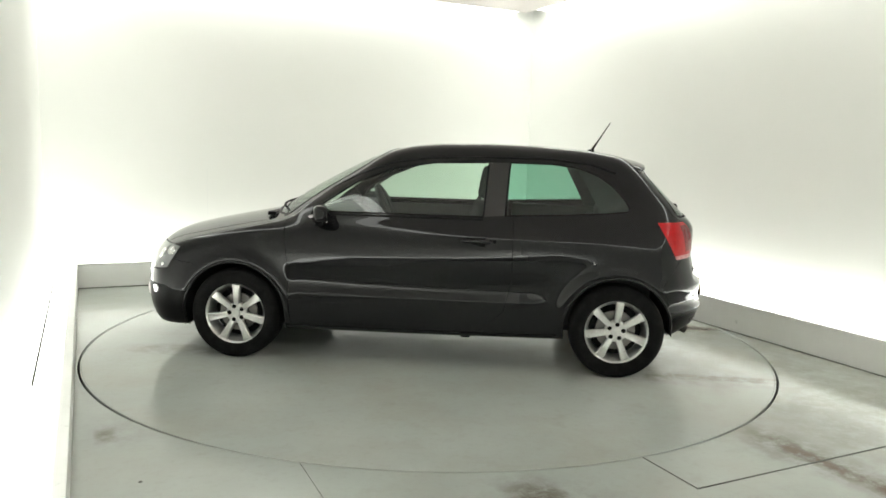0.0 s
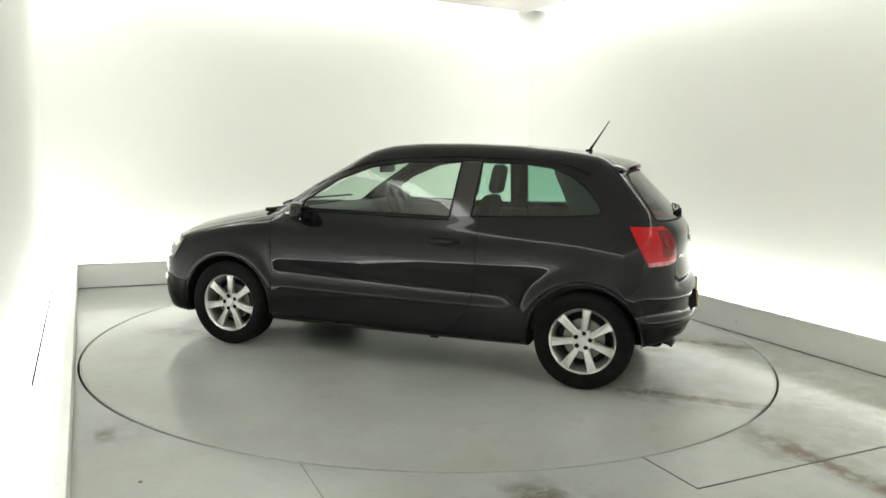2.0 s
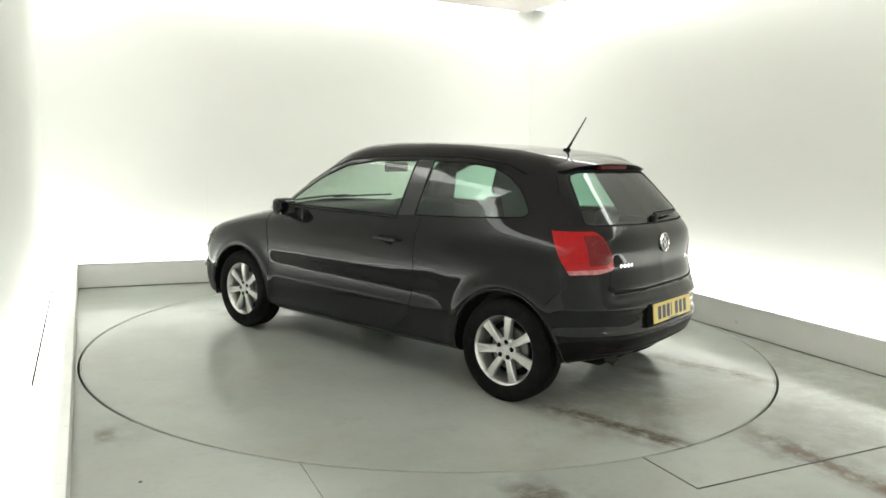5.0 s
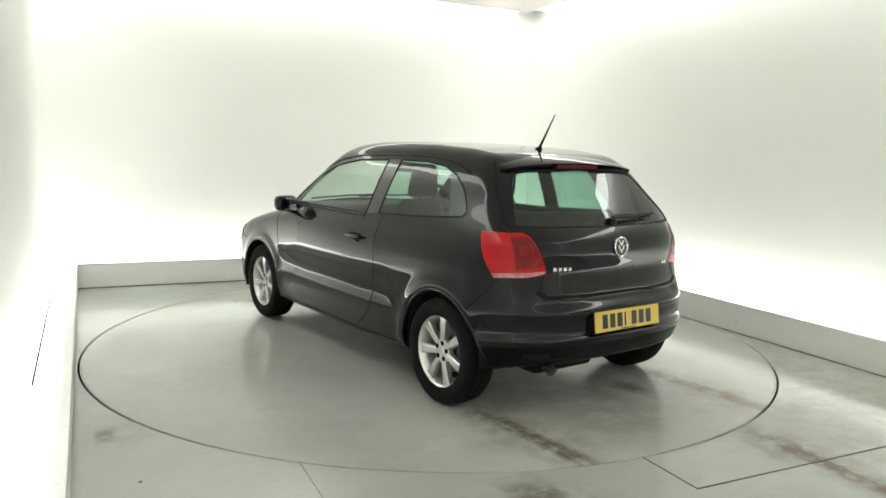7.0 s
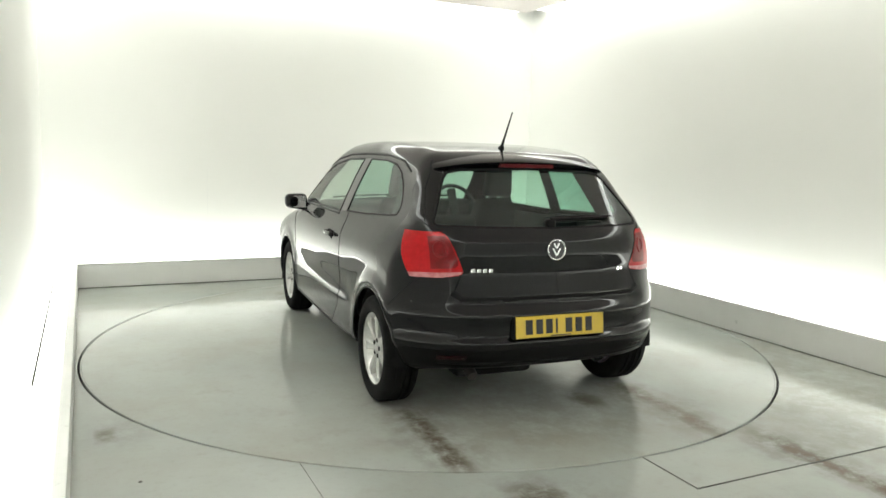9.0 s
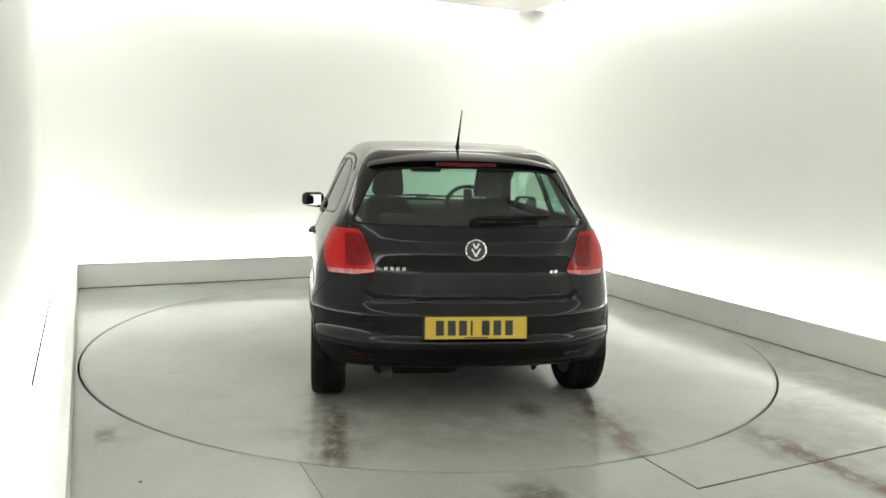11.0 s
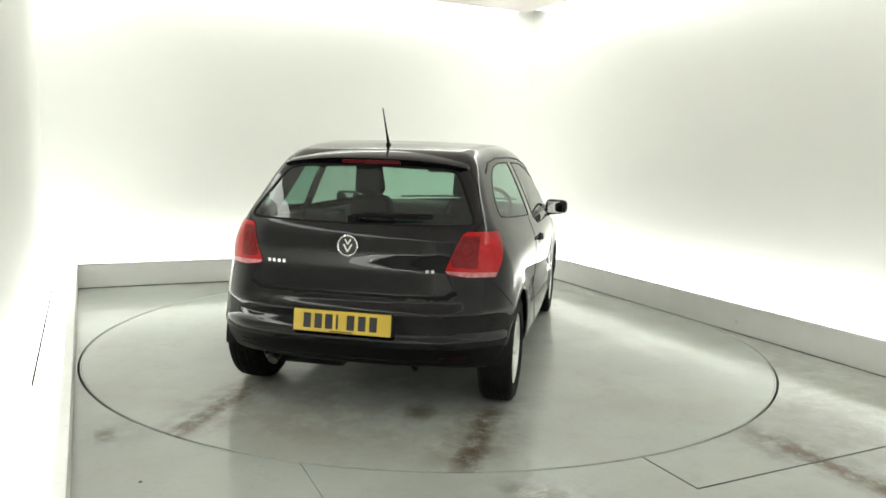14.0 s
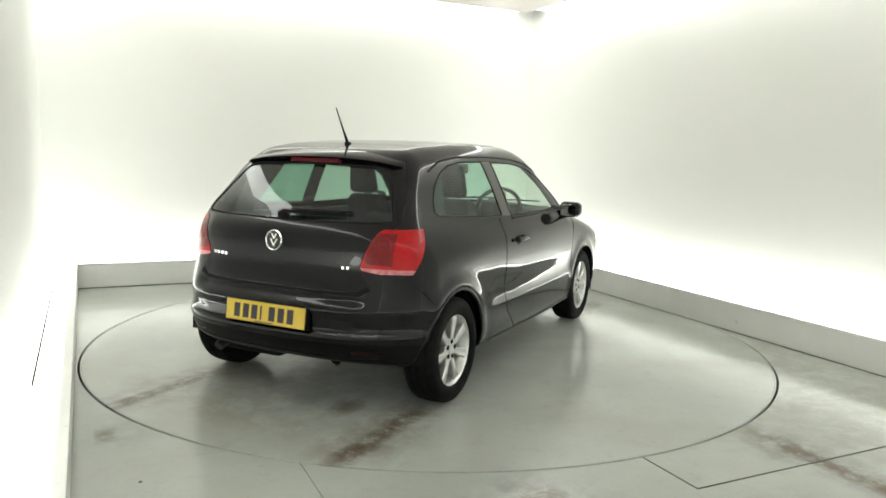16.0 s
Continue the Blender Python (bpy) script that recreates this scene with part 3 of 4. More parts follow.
def cut_skin():
    bm = bmesh.new()
    vs = [bm.verts.new(v) for v in SKIN_V]
    for f in SKIN_F:
        bm.faces.new([vs[i] for i in f])
    bmesh.ops.bisect_plane(bm, geom=bm.verts[:] + bm.edges[:] + bm.faces[:], dist=1e-5, plane_co=(0, 0, 0), plane_no=(0, -1, 0), clear_outer=True)
    tag = bm.faces.layers.int.new("tag")
    num = {n: i for i, n in enumerate(TAGS)}
    side_lo, side_hi = (-3, 0.35, 0), (3, 2, 2)
    for cx in (AXLE, -AXLE):
        cut_outline(bm, tag, arc(cx, 0.30, ARCH_R), "side", num["arch"], (-3, 0.45, 0), side_hi)
        for f in bm.faces:
            c = f.calc_center_median()
            if abs(c.x - cx) < ARCH_R - 0.005 and c.z < 0.31 and c.y > 0.45:
                f[tag] = num["arch"]
    cut_outline(bm, tag, DOOR_GLASS, "side", num["door_glass"], side_lo, side_hi)
    cut_outline(bm, tag, REAR_GLASS, "side", num["quarter_glass"], side_lo, side_hi)
    cut_outline(bm, tag, PILLAR, "side", num["b_pillar_trim"], side_lo, side_hi)
    cut_outline(bm, tag, DOOR, "side", num["door"], side_lo, side_hi)
    cut_outline(bm, tag, BACK_GLASS, "rear", num["rear_window"], (-3, -1, 0.9), (-1.2, 1, 2))
    cut_outline(bm, tag, SCREEN, "top", num["windscreen"], (0, -1, 0.9), (1.3, 1, 2))
    # lamps wrap round the corner, so they are bounded in two views
    rear_lo, rear_hi = (-3, 0.3, 0.5), (-1.3, 1, 1.2)
    lamp = [(1.0, 0.985), (0.592, 0.990), (0.576, 0.980), (0.566, 0.965), (0.520, 0.85), (0.502, 0.805), (0.502, 0.786), (0.525, 0.775), (0.62, 0.764), (1.0, 0.752)]
    edge = [(-1.462, 1.02), (-1.462, 0.985), (-1.585, 0.765), (-1.60, 0.70), (-2.2, 0.70), (-2.2, 1.02)]
    in_edge = lambda c: inside(edge, c.x, c.z)
    for (a0, b0), (a1, b1) in zip(edge[:4], edge[1:5]):
        near = [f for f in bm.faces if -1.75 < f.calc_center_median().x < -1.40 and f.calc_center_median().y > 0.5 and 0.65 < f.calc_center_median().z < 1.06]
        geom = list({e for f in near for e in f.edges}) + list({v for f in near for v in f.verts}) + near
        bmesh.ops.bisect_plane(bm, geom=geom, dist=1e-5, plane_co=(a0, 0, b0), plane_no=(b1 - b0, 0, a0 - a1))
    low = [(1.0, 0.770), (0.50, 0.796), (0.512, 0.782), (0.60, 0.765), (1.0, 0.752)]
    cut_rear(bm, tag, low, num["tail_lamp_lower"], rear_lo, rear_hi, in_edge)
    inner = [(0.655, 0.968), (0.580, 0.970), (0.565, 0.955), (0.526, 0.85), (0.526, 0.828), (0.540, 0.815), (0.65, 0.806)]
    cut_rear(bm, tag, inner, num["tail_lamp_inner"], rear_lo, rear_hi, in_edge)
    cut_rear(bm, tag, lamp, num["tail_lamp"], rear_lo, rear_hi, in_edge)
    cut_outline(bm, tag, TAILGATE, "rear", num["tailgate"], (-3, -1, 0.5), (-1.2, 1, 2))
    cut_side(bm, tag, [(-1.50, 0.05), (-1.50, 0.36), (-1.60, 0.405), (-2.2, 0.405), (-2.2, 0.05)], num["rear_valance"], (-3, -1, 0), (-1.3, 2, 1))
    bumper = [(-1.50, 0.05), (-1.50, 0.62), (-1.58, 0.70), (-1.62, 0.755), (-2.2, 0.755), (-2.2, 0.05)]
    cut_side(bm, tag, bumper, num["rear_bumper"], (-3, -1, 0), (-1.3, 2, 1))
    head = [(2.0, 0.70), (1.85, 0.728), (1.66, 0.735), (1.60, 0.728), (1.62, 0.69), (1.69, 0.585), (1.90, 0.555), (2.05, 0.57)]
    cut_side(bm, tag, head, num["headlamp"], (1.4, 0.36, 0.4), (3, 2, 1.0))
    low_front = [(1.50, 0.05), (1.50, 0.43), (1.66, 0.445), (1.72, 0.47), (2.3, 0.47), (2.3, 0.05)]
    cut_side(bm, tag, low_front, num["front_valance"], (1.4, -1, 0), (3, 2, 0.6))
    fb = [(1.50, 0.05), (1.50, 0.44), (1.60, 0.60), (1.66, 0.655), (2.3, 0.655), (2.3, 0.05)]
    cut_side(bm, tag, fb, num["front_bumper"], (1.3, -1, 0), (3, 2, 1))
    bonnet = [(1.06, 0.0), (1.06, 0.66), (1.55, 0.665), (1.85, 0.60), (1.93, 0.4), (1.98, 0.0)]
    cut_outline(bm, tag, bonnet, "top", num["bonnet"], (1.0, -1, 0.6), (3, 1, 1.1))
    return bm, tag


def cut_rear(bm, tag, poly, value, lo, hi, keep):
    for (a0, b0), (a1, b1) in zip(poly, poly[1:] + poly[:1]):
        cut_plane(bm, (0, a0, b0), (0, b1 - b0, a0 - a1), lo, hi, 1, 2, (a0, b0), (a1, b1))
    for f in bm.faces:
        c = f.calc_center_median()
        if f[tag] == 0 and all(l < q < h for l, q, h in zip(lo, c, hi)) and inside(poly, c.y, c.z) and keep(c):
            f[tag] = value


def cut_side(bm, tag, poly, value, lo, hi):
    for (a0, b0), (a1, b1) in zip(poly, poly[1:] + poly[:1]):
        cut_plane(bm, (a0, 0, b0), (b1 - b0, 0, a0 - a1), lo, hi, 0, 2, (a0, b0), (a1, b1))
    for f in bm.faces:
        c = f.calc_center_median()
        if f[tag] == 0 and all(l < q < h for l, q, h in zip(lo, c, hi)) and inside(poly, c.x, c.z):
            f[tag] = value


def cut_plane(bm, co, no, lo, hi, i, j, p, q):
    near = []
    for f in bm.faces:
        c = f.calc_center_median()
        if all(l < v < h for l, v, h in zip(lo, c, hi)) and min(p[0], q[0]) - 0.04 < c[i] < max(p[0], q[0]) + 0.04 and min(p[1], q[1]) - 0.04 < c[j] < max(p[1], q[1]) + 0.04:
            near.append(f)
    if near:
        geom = list({e for f in near for e in f.edges}) + list({v for f in near for v in f.verts}) + near
        bmesh.ops.bisect_plane(bm, geom=geom, dist=1e-5, plane_co=co, plane_no=no)


def panels():
    """Verts, normals and faces of each panel of the left half."""
    bm, tag = cut_skin()
    bm.verts.index_update()
    co = settle_on(np.array([v.co[:] for v in bm.verts]), 4)
    co[:, 1] = np.where(np.abs(co[:, 1]) < 1e-4, 0, co[:, 1])
    no = gradient(co)
    no /= np.linalg.norm(no, axis=1)[:, None]
    no[co[:, 1] == 0, 1] = 0
    out = {}
    for i, name in enumerate(TAGS):
        faces = [[v.index for v in f.verts] for f in bm.faces if f[tag] == i]
        used = sorted({v for f in faces for v in f})
        where = {v: k for k, v in enumerate(used)}
        out[name] = (co[used], no[used], [[where[v] for v in f] for f in faces])
    bm.free()
    return out


FLIP = np.array([1, -1, 1])
PANELS = panels()


def panel_mesh(name, mat, side=0, shift=0.0):
    """side 1: left, -1: right, 0: both halves in one mesh."""
    v, n, f = PANELS[name]
    v = v + n * shift
    if side > 0:
        return mesh_of(name, v, f, mat, normals=n)
    rf = [p[::-1] for p in f]
    if side < 0:
        return mesh_of(name, v * FLIP, rf, mat, normals=n * FLIP)
    seam = v[:, 1] <= 1e-6
    number, extra = np.zeros(len(v), int), []
    for k in range(len(v)):
        if seam[k]:
            number[k] = k
        else:
            number[k] = len(v) + len(extra)
            extra.append(k)
    vv = np.concatenate([v, v[extra] * FLIP]) if extra else v
    nn = np.concatenate([n, n[extra] * FLIP]) if extra else n
    return mesh_of(name, vv, f + [[int(number[i]) for i in p] for p in rf], mat, normals=nn)


def skin_line(view, pts, shift=0.0):
    """The points of the skin behind (a, b) pairs of a view, and their normals."""
    q = np.array(pts, float)
    one = np.ones(len(q))
    if view == "side":
        p, ax, sign = np.stack([q[:, 0], 0.7 * one, q[:, 1]], 1), 1, 1
    elif view == "rear":
        p, ax, sign = np.stack([-1.6 * one, q[:, 0], q[:, 1]], 1), 0, -1
    elif view == "front":
        p, ax, sign = np.stack([1.9 * one, q[:, 0], q[:, 1]], 1), 0, 1
    else:
        p, ax, sign = np.stack([q[:, 0], q[:, 1], 1.1 * one], 1), 2, 1
    for _ in range(14):
        p[:, ax] -= body_field(p) / (np.maximum(sign * gradient(p)[:, ax], 0.3) * sign)
    g = gradient(p)
    g /= np.linalg.norm(g, axis=1)[:, None]
    return p + g * shift, g


def skin_at(view, a, b, shift=0.0):
    p, g = skin_line(view, [(a, b)], shift)
    return p[0], g[0]


def fine(line, closed=False, step=0.015):
    pts = list(line) + ([line[0]] if closed else [])
    out = []
    for (a0, b0), (a1, b1) in zip(pts, pts[1:]):
        n = max(1, int(math.hypot(a1 - a0, b1 - b0) / step))
        out += [(a0 + (a1 - a0) * k / n, b0 + (b1 - b0) * k / n) for k in range(n)]
    return out if closed else out + [pts[-1]]


def ribbon(name, line, view, width, mat, parent, closed=False, high=0.0015, sides=(1, -1), label="", mirror=False):
    """A thin raised strip that follows a line on the skin (a shut line, a seal, a moulding or a groove's shade)."""
    pts = fine(line, closed)
    P, N = skin_line(view, pts)
    T = np.roll(P, -1, 0) - np.roll(P, 1, 0)
    if not closed:
        T[0], T[-1] = P[1] - P[0], P[-1] - P[-2]
    S = np.cross(T, N)
    S /= np.linalg.norm(S, axis=1)[:, None]
    rows = [P - S * width / 2 - N * 0.004, P - S * width / 2 * 0.8 + N * high, P + S * width / 2 * 0.8 + N * high, P + S * width / 2 - N * 0.004]
    m, faces = len(P), []
    for k in range(m if closed else m - 1):
        q = (k + 1) % m
        for r in range(3):
            faces.append([r * m + k, r * m + q, (r + 1) * m + q, (r + 1) * m + k])
    V = np.concatenate(rows)
    if mirror:
        both = mesh_of(name, np.concatenate([V, V * FLIP]), faces + [[i + len(V) for i in f[::-1]] for f in faces], mat)
        return [part(name, both, mat, parent, label)]
    out = []
    for s in sides:
        par = parent[s] if isinstance(parent, dict) else parent
        out.append(part(name, mesh_of(name, V if s > 0 else V * FLIP, faces if s > 0 else [f[::-1] for f in faces], mat), mat, par, label))
    return out


def flipped(bm, s):
    """Mirrors a bmesh across the car's middle where s is -1."""
    if s < 0:
        for v in bm.verts:
            v.co.y = -v.co.y
        bmesh.ops.reverse_faces(bm, faces=bm.faces[:])
    return bm


body = part("body", panel_mesh("body", PAINT), PAINT, car, "gloss black painted body shell")
tailgate = part("tailgate", panel_mesh("tailgate", PAINT), PAINT, car)
part("bonnet", panel_mesh("bonnet", PAINT), PAINT, car)
rear_bumper = part("rear_bumper", panel_mesh("rear_bumper", PAINT), PAINT, car)
# the lower bumper's dark floor reflection is put into a duller black
part("valance", panel_mesh("rear_valance", TRIM), TRIM, rear_bumper, "lower bumper in a duller black that stands for its dark reflection")
front_bumper = part("front_bumper", panel_mesh("front_bumper", PAINT), PAINT, car)
part("front_valance", panel_mesh("front_valance", TRIM), TRIM, front_bumper, "dull black lower front bumper")
part("windscreen", panel_mesh("windscreen", GLASS, 0, -0.003), GLASS, car, "green-tinted windscreen")
part("rear_window", panel_mesh("rear_window", GLASS_REAR, 0, -0.003), GLASS_REAR, tailgate, "green-tinted rear window")
doors = {}
for s in (1, -1):
    doors[s] = part("door", panel_mesh("door", PAINT, s), PAINT, car)
    part("door_window", panel_mesh("door_glass", GLASS, s, -0.003), GLASS, doors[s], "green-tinted side glass")
    part("quarter_window", panel_mesh("quarter_glass", GLASS_REAR, s, -0.003), GLASS_REAR, car, "green-tinted side glass")
    part("pillar_trim", panel_mesh("b_pillar_trim", GLOSS, s, -0.001), GLOSS, car, "gloss black door pillar trim")
    lamp = part("tail_lamp", panel_mesh("tail_lamp", RED, s, 0.003), RED, car, "large red tail lamp")
    part("inner_lens", panel_mesh("tail_lamp_inner", RED_DEEP, s, 0.004), RED_DEEP, lamp, "deep red inner lens")
    rb = bmesh.new()
    ring_rows = []
    for k in range(32):
        a = 2 * math.pi * k / 32
        ring_rows.append([rb.verts.new(tuple(skin_at("rear", 0.603 + r * math.cos(a) * 0.8, 0.905 + r * math.sin(a), h)[0])) for r, h in ((0.043, 0.004), (0.041, 0.0075), (0.030, 0.0075), (0.028, 0.004))])
    for p, q in zip(ring_rows, ring_rows[1:] + ring_rows[:1]):
        for k in range(3):
            rb.faces.new((p[k], p[k + 1], q[k + 1], q[k]))
    part("lamp_ring", flipped(rb, s), RED_DEEP, lamp, "dark red lens ring", True)
    part("lower_lens", panel_mesh("tail_lamp_lower", PINK, s, 0.003), PINK, lamp, "pinkish clear reversing lens")
    part("headlamp", panel_mesh("headlamp", LAMP_GLASS, s, 0.002), LAMP_GLASS, car, "clear headlamp with bright reflector")


# ---- shut lines and seals ----
ribbon("door_gap", [(0.905, 0.93), (0.905, 0.90), (0.885, 0.70), (0.875, 0.45), (0.86, 0.262), (-0.36, 0.262), (-0.52, 0.40), (-0.565, 0.60), (-0.565, 0.99)], "side", 0.0042, SEAL, doors, high=0.0016)
ribbon("window_seal", DOOR_GLASS, "side", 0.012, TRIM, doors, closed=True, high=0.0015)
ribbon("quarter_seal", REAR_GLASS, "side", 0.012, TRIM, car, closed=True, high=0.0012)
ribbon("waist_moulding", [(0.735, 0.975), (-0.372, 0.975)], "side", 0.014, TRIM, doors, high=0.006)
ribbon("roof_moulding", [(0.62, 1.14), (0.44, 1.238), (0.20, 1.318), (-0.05, 1.352), (-0.4, 1.364), (-0.8, 1.362), (-1.05, 1.335), (-1.20, 1.28)], "side", 0.014, TRIM, car, high=0.003)
ribbon("tailgate_gap", TAILGATE[1:], "rear", 0.007, SEAL, tailgate, high=0.0008, mirror=True)
ribbon("glass_seal", BACK_GLASS, "rear", 0.016, SEAL, tailgate, high=0.001, mirror=True)
ribbon("bumper_gap", [(-1.50, 0.60), (-1.58, 0.70), (-1.615, 0.752)], "side", 0.005, SEAL, car, high=0.0006)
ribbon("front_bumper_gap", [(1.50, 0.62), (1.60, 0.635), (1.66, 0.655)], "side", 0.005, SEAL, car, high=0.0006)
ribbon("bonnet_gap", [(1.07, 0.66), (1.55, 0.665), (1.85, 0.60), (1.93, 0.4), (1.98, 0.0)], "top", 0.006, SEAL, car, high=0.0006, mirror=True)
ribbon("screen_seal", SCREEN, "top", 0.02, TRIM, car, high=0.002, mirror=True)
ribbon("sill_moulding", [(0.88, 0.245), (-0.86, 0.258)], "side", 0.012, TRIM, car, high=0.003)
ribbon("lamp_gap", [(-1.462, 0.99), (-1.585, 0.765)], "side", 0.006, SEAL, car, high=0.0022)
for cx in (AXLE, -AXLE):
    half = [(cx + (ARCH_R + 0.006) * math.cos(a), 0.30 + (ARCH_R + 0.006) * math.sin(a)) for a in [radians(-8 + 196 * k / 24) for k in range(25)]]
    ribbon("arch_lip", half, "side", 0.018, PAINT, car, high=0.004)


def wheel_well(cx):
    b = bmesh.new()
    rows = []
    r = ARCH_R + 0.004
    path = [(cx + r, float(BOTTOM(cx + r)) + 0.012)] + [(cx + r * math.cos(radians(180 * k / 28)), 0.30 + r * math.sin(radians(180 * k / 28))) for k in range(29)] + [(cx - r, float(BOTTOM(cx - r)) + 0.012)]
    for x, z in path:
        rows.append([b.verts.new((x, y, z)) for y in (0.822 if cx > 0 else 0.80, 0.70, 0.46)])
    for p, q in zip(rows, rows[1:]):
        for j in range(2):
            b.faces.new((p[j], p[j + 1], q[j + 1], q[j]))
    b.faces.new([p[2] for p in rows])
    return b


for cx in (AXLE, -AXLE):
    for s in (1, -1):
        part("wheel_well", flipped(wheel_well(cx), s), SEAL, car, "matt black wheel well liner")


# ---- wheels ----
def tyre_mesh():
    half = [(0.196, 0.076), (0.206, 0.088), (0.225, 0.0925), (0.250, 0.0945), (0.272, 0.092), (0.286, 0.082), (0.294, 0.068), (0.2955, 0.046), (0.289, 0.045), (0.289, 0.037), (0.2965, 0.036),
            (0.297, 0.014), (0.290, 0.013), (0.290, 0.005), (0.297, 0.004)]
    prof = half + [(r, -h) for r, h in reversed(half)] + [(0.19, -0.06), (0.19, 0.06)]
    return lathe(prof, 72, "y", closed=True)


def rim_mesh():
    return lathe([(0.197, -0.086), (0.188, -0.07), (0.165, -0.02), (0.172, 0.03), (0.186, 0.062), (0.190, 0.070), (0.197, 0.078), (0.204, 0.084), (0.209, 0.083), (0.209, 0.076), (0.199, 0.072), (0.199, -0.08)], 64, "y", closed=True)


def spoke_mesh():
    b = bmesh.new()
    rows = []
    for r, w, y, d in ((0.034, 0.0155, 0.058, 0.034), (0.060, 0.018, 0.064, 0.036), (0.10, 0.0200, 0.068, 0.036), (0.15, 0.0235, 0.071, 0.034), (0.178, 0.027, 0.071, 0.030), (0.193, 0.036, 0.068, 0.025)):
        rows.append([b.verts.new(p) for p in ((-w, y - d, r), (-w, y - 0.006, r), (-w + 0.006, y, r), (-w * 0.2, y - 0.0015, r), (w * 0.2, y - 0.0015, r), (w - 0.006, y, r), (w, y - 0.006, r), (w, y - d, r))])
    for p, q in zip(rows, rows[1:]):
        for j in range(8):
            b.faces.new((p[j], p[(j + 1) % 8], q[(j + 1) % 8], q[j]))
    b.faces.new(rows[0])
    b.faces.new(rows[-1])
    return b


def share(name, bm, mat, smooth=True):
    me = bpy.data.meshes.new(name)
    bmesh.ops.recalc_face_normals(bm, faces=bm.faces[:])
    bm.to_mesh(me)
    bm.free()
    me.materials.append(mat)
    if smooth:
        me.polygons.foreach_set("use_smooth", [True] * len(me.polygons))
        me.set_sharp_from_angle(angle=radians(35))
    return me


M_TYRE = share("tyre", tyre_mesh(), TYRE)
M_RIM = share("rim", rim_mesh(), ALLOY)
M_SPOKE = share("spoke", spoke_mesh(), ALLOY)
M_HUB = share("hub", lathe([(0.0, 0.060), (0.060, 0.060), (0.068, 0.054), (0.070, 0.03), (0.0, 0.03)], 40), ALLOY)
M_CAP = share("centre_cap", lathe([(0.0, 0.067), (0.020, 0.067), (0.025, 0.066), (0.028, 0.062), (0.028, 0.056)], 32), ALLOY)
M_BOLT = share("bolt", lathe([(0.0, 0.0635), (0.012, 0.0635), (0.0135, 0.0625), (0.0145, 0.060), (0.0145, 0.056), (0.0, 0.056)], 12), SEAL)
M_DISC = share("brake_disc", lathe([(0.0, 0.024), (0.07, 0.024), (0.072, 0.012), (0.125, 0.012), (0.125, -0.01), (0.0, -0.01)], 40), STEEL)
M_BACK = share("back_plate", lathe([(0.0, -0.02), (0.163, -0.02), (0.165, -0.03), (0.0, -0.03)], 40), SEAL)
for cx in (AXLE, -AXLE):
    for s in (1, -1):
        w = part("wheel", M_RIM, ALLOY, car, "silver seven-spoke alloy wheel")
        w.matrix_basis = pose(cx, s * TRACK, HUB, 0, 0, 0 if s > 0 else 180) @ pose(0, 0, 0, 0, -1 if cx > 0 else 46, 0)
        part("tyre", M_TYRE, TYRE, w, "worn black rubber tyre")
        part("hub", M_HUB, ALLOY, w)
        part("centre_cap", M_CAP, ALLOY, w)
        part("brake_disc", M_DISC, STEEL, w)
        part("back_plate", M_BACK, SEAL, w)
        for k in range(7):
            part("spoke", M_SPOKE, ALLOY, w).matrix_basis = pose(0, 0, 0, 0, 360 * k / 7, 0)
        for k in range(5):
            a = radians(72 * k + 18)
            part("bolt", M_BOLT, SEAL, w).matrix_basis = pose(0.046 * math.sin(a), 0, 0.046 * math.cos(a))


# ---- mirrors, handles, antenna, spoiler, wiper ----
def mirror_shell():
    b = box(-0.055, 0.062, -0.075, 0.100, -0.066, 0.066, 0.042, 5)
    for v in b.verts:
        t = (v.co.y + 0.075) / 0.175
        v.co.z *= 1.0 - 0.20 * t
        if v.co.x > 0:
            v.co.x *= 1.05 - 0.40 * t
        v.co.x -= 0.035 * t
        v.co.z += 0.010 * t
    return b


for s in (1, -1):
    m = part("door_mirror", flipped(mirror_shell(), s), PAINT, doors[s], "gloss black door mirror housing", True)
    m.location = (0.665, s * 0.868, 0.972)
    part("mirror_glass", flipped(box(-0.071, -0.066, -0.055, 0.075, -0.042, 0.048, 0.002, 1), s), CHROME, m, "mirror glass")
    part("mirror_foot", flipped(box(-0.015, 0.04, -0.16, -0.04, -0.078, -0.050, 0.012, 2), s), TRIM, m, "black plastic foot", True)
    part("turn_signal", flipped(box(0.022, 0.046, -0.01, 0.070, -0.012, 0.002, 0.004, 1), s), CLEAR, m)
    p, n = skin_at("side", -0.335, 0.842)
    h = part("door_handle", flipped(box(-0.425, -0.245, p[1] + 0.012, p[1] + 0.032, 0.829, 0.857, 0.010, 3), s), PAINT, doors[s], "", True)
    # flat black plate painted for the shaded hollow behind the handle
    part("recess_shade", flipped(box(-0.395, -0.275, p[1] - 0.006, p[1] + 0.0025, 0.805, 0.866, 0.004, 2), s), SEAL, h)
    part("handle_mount", flipped(box(-0.255, -0.235, p[1] - 0.004, p[1] + 0.020, 0.832, 0.854, 0.005, 2), s), PAINT, h)
    part("door_lock", flipped(box(-0.462, -0.440, p[1] - 0.004, p[1] + 0.006, 0.832, 0.854, 0.006, 3), s), TRIM, h)
    part("handle_mount", flipped(box(-0.435, -0.415, p[1] - 0.004, p[1] + 0.020, 0.832, 0.854, 0.005, 2), s), PAINT, h)

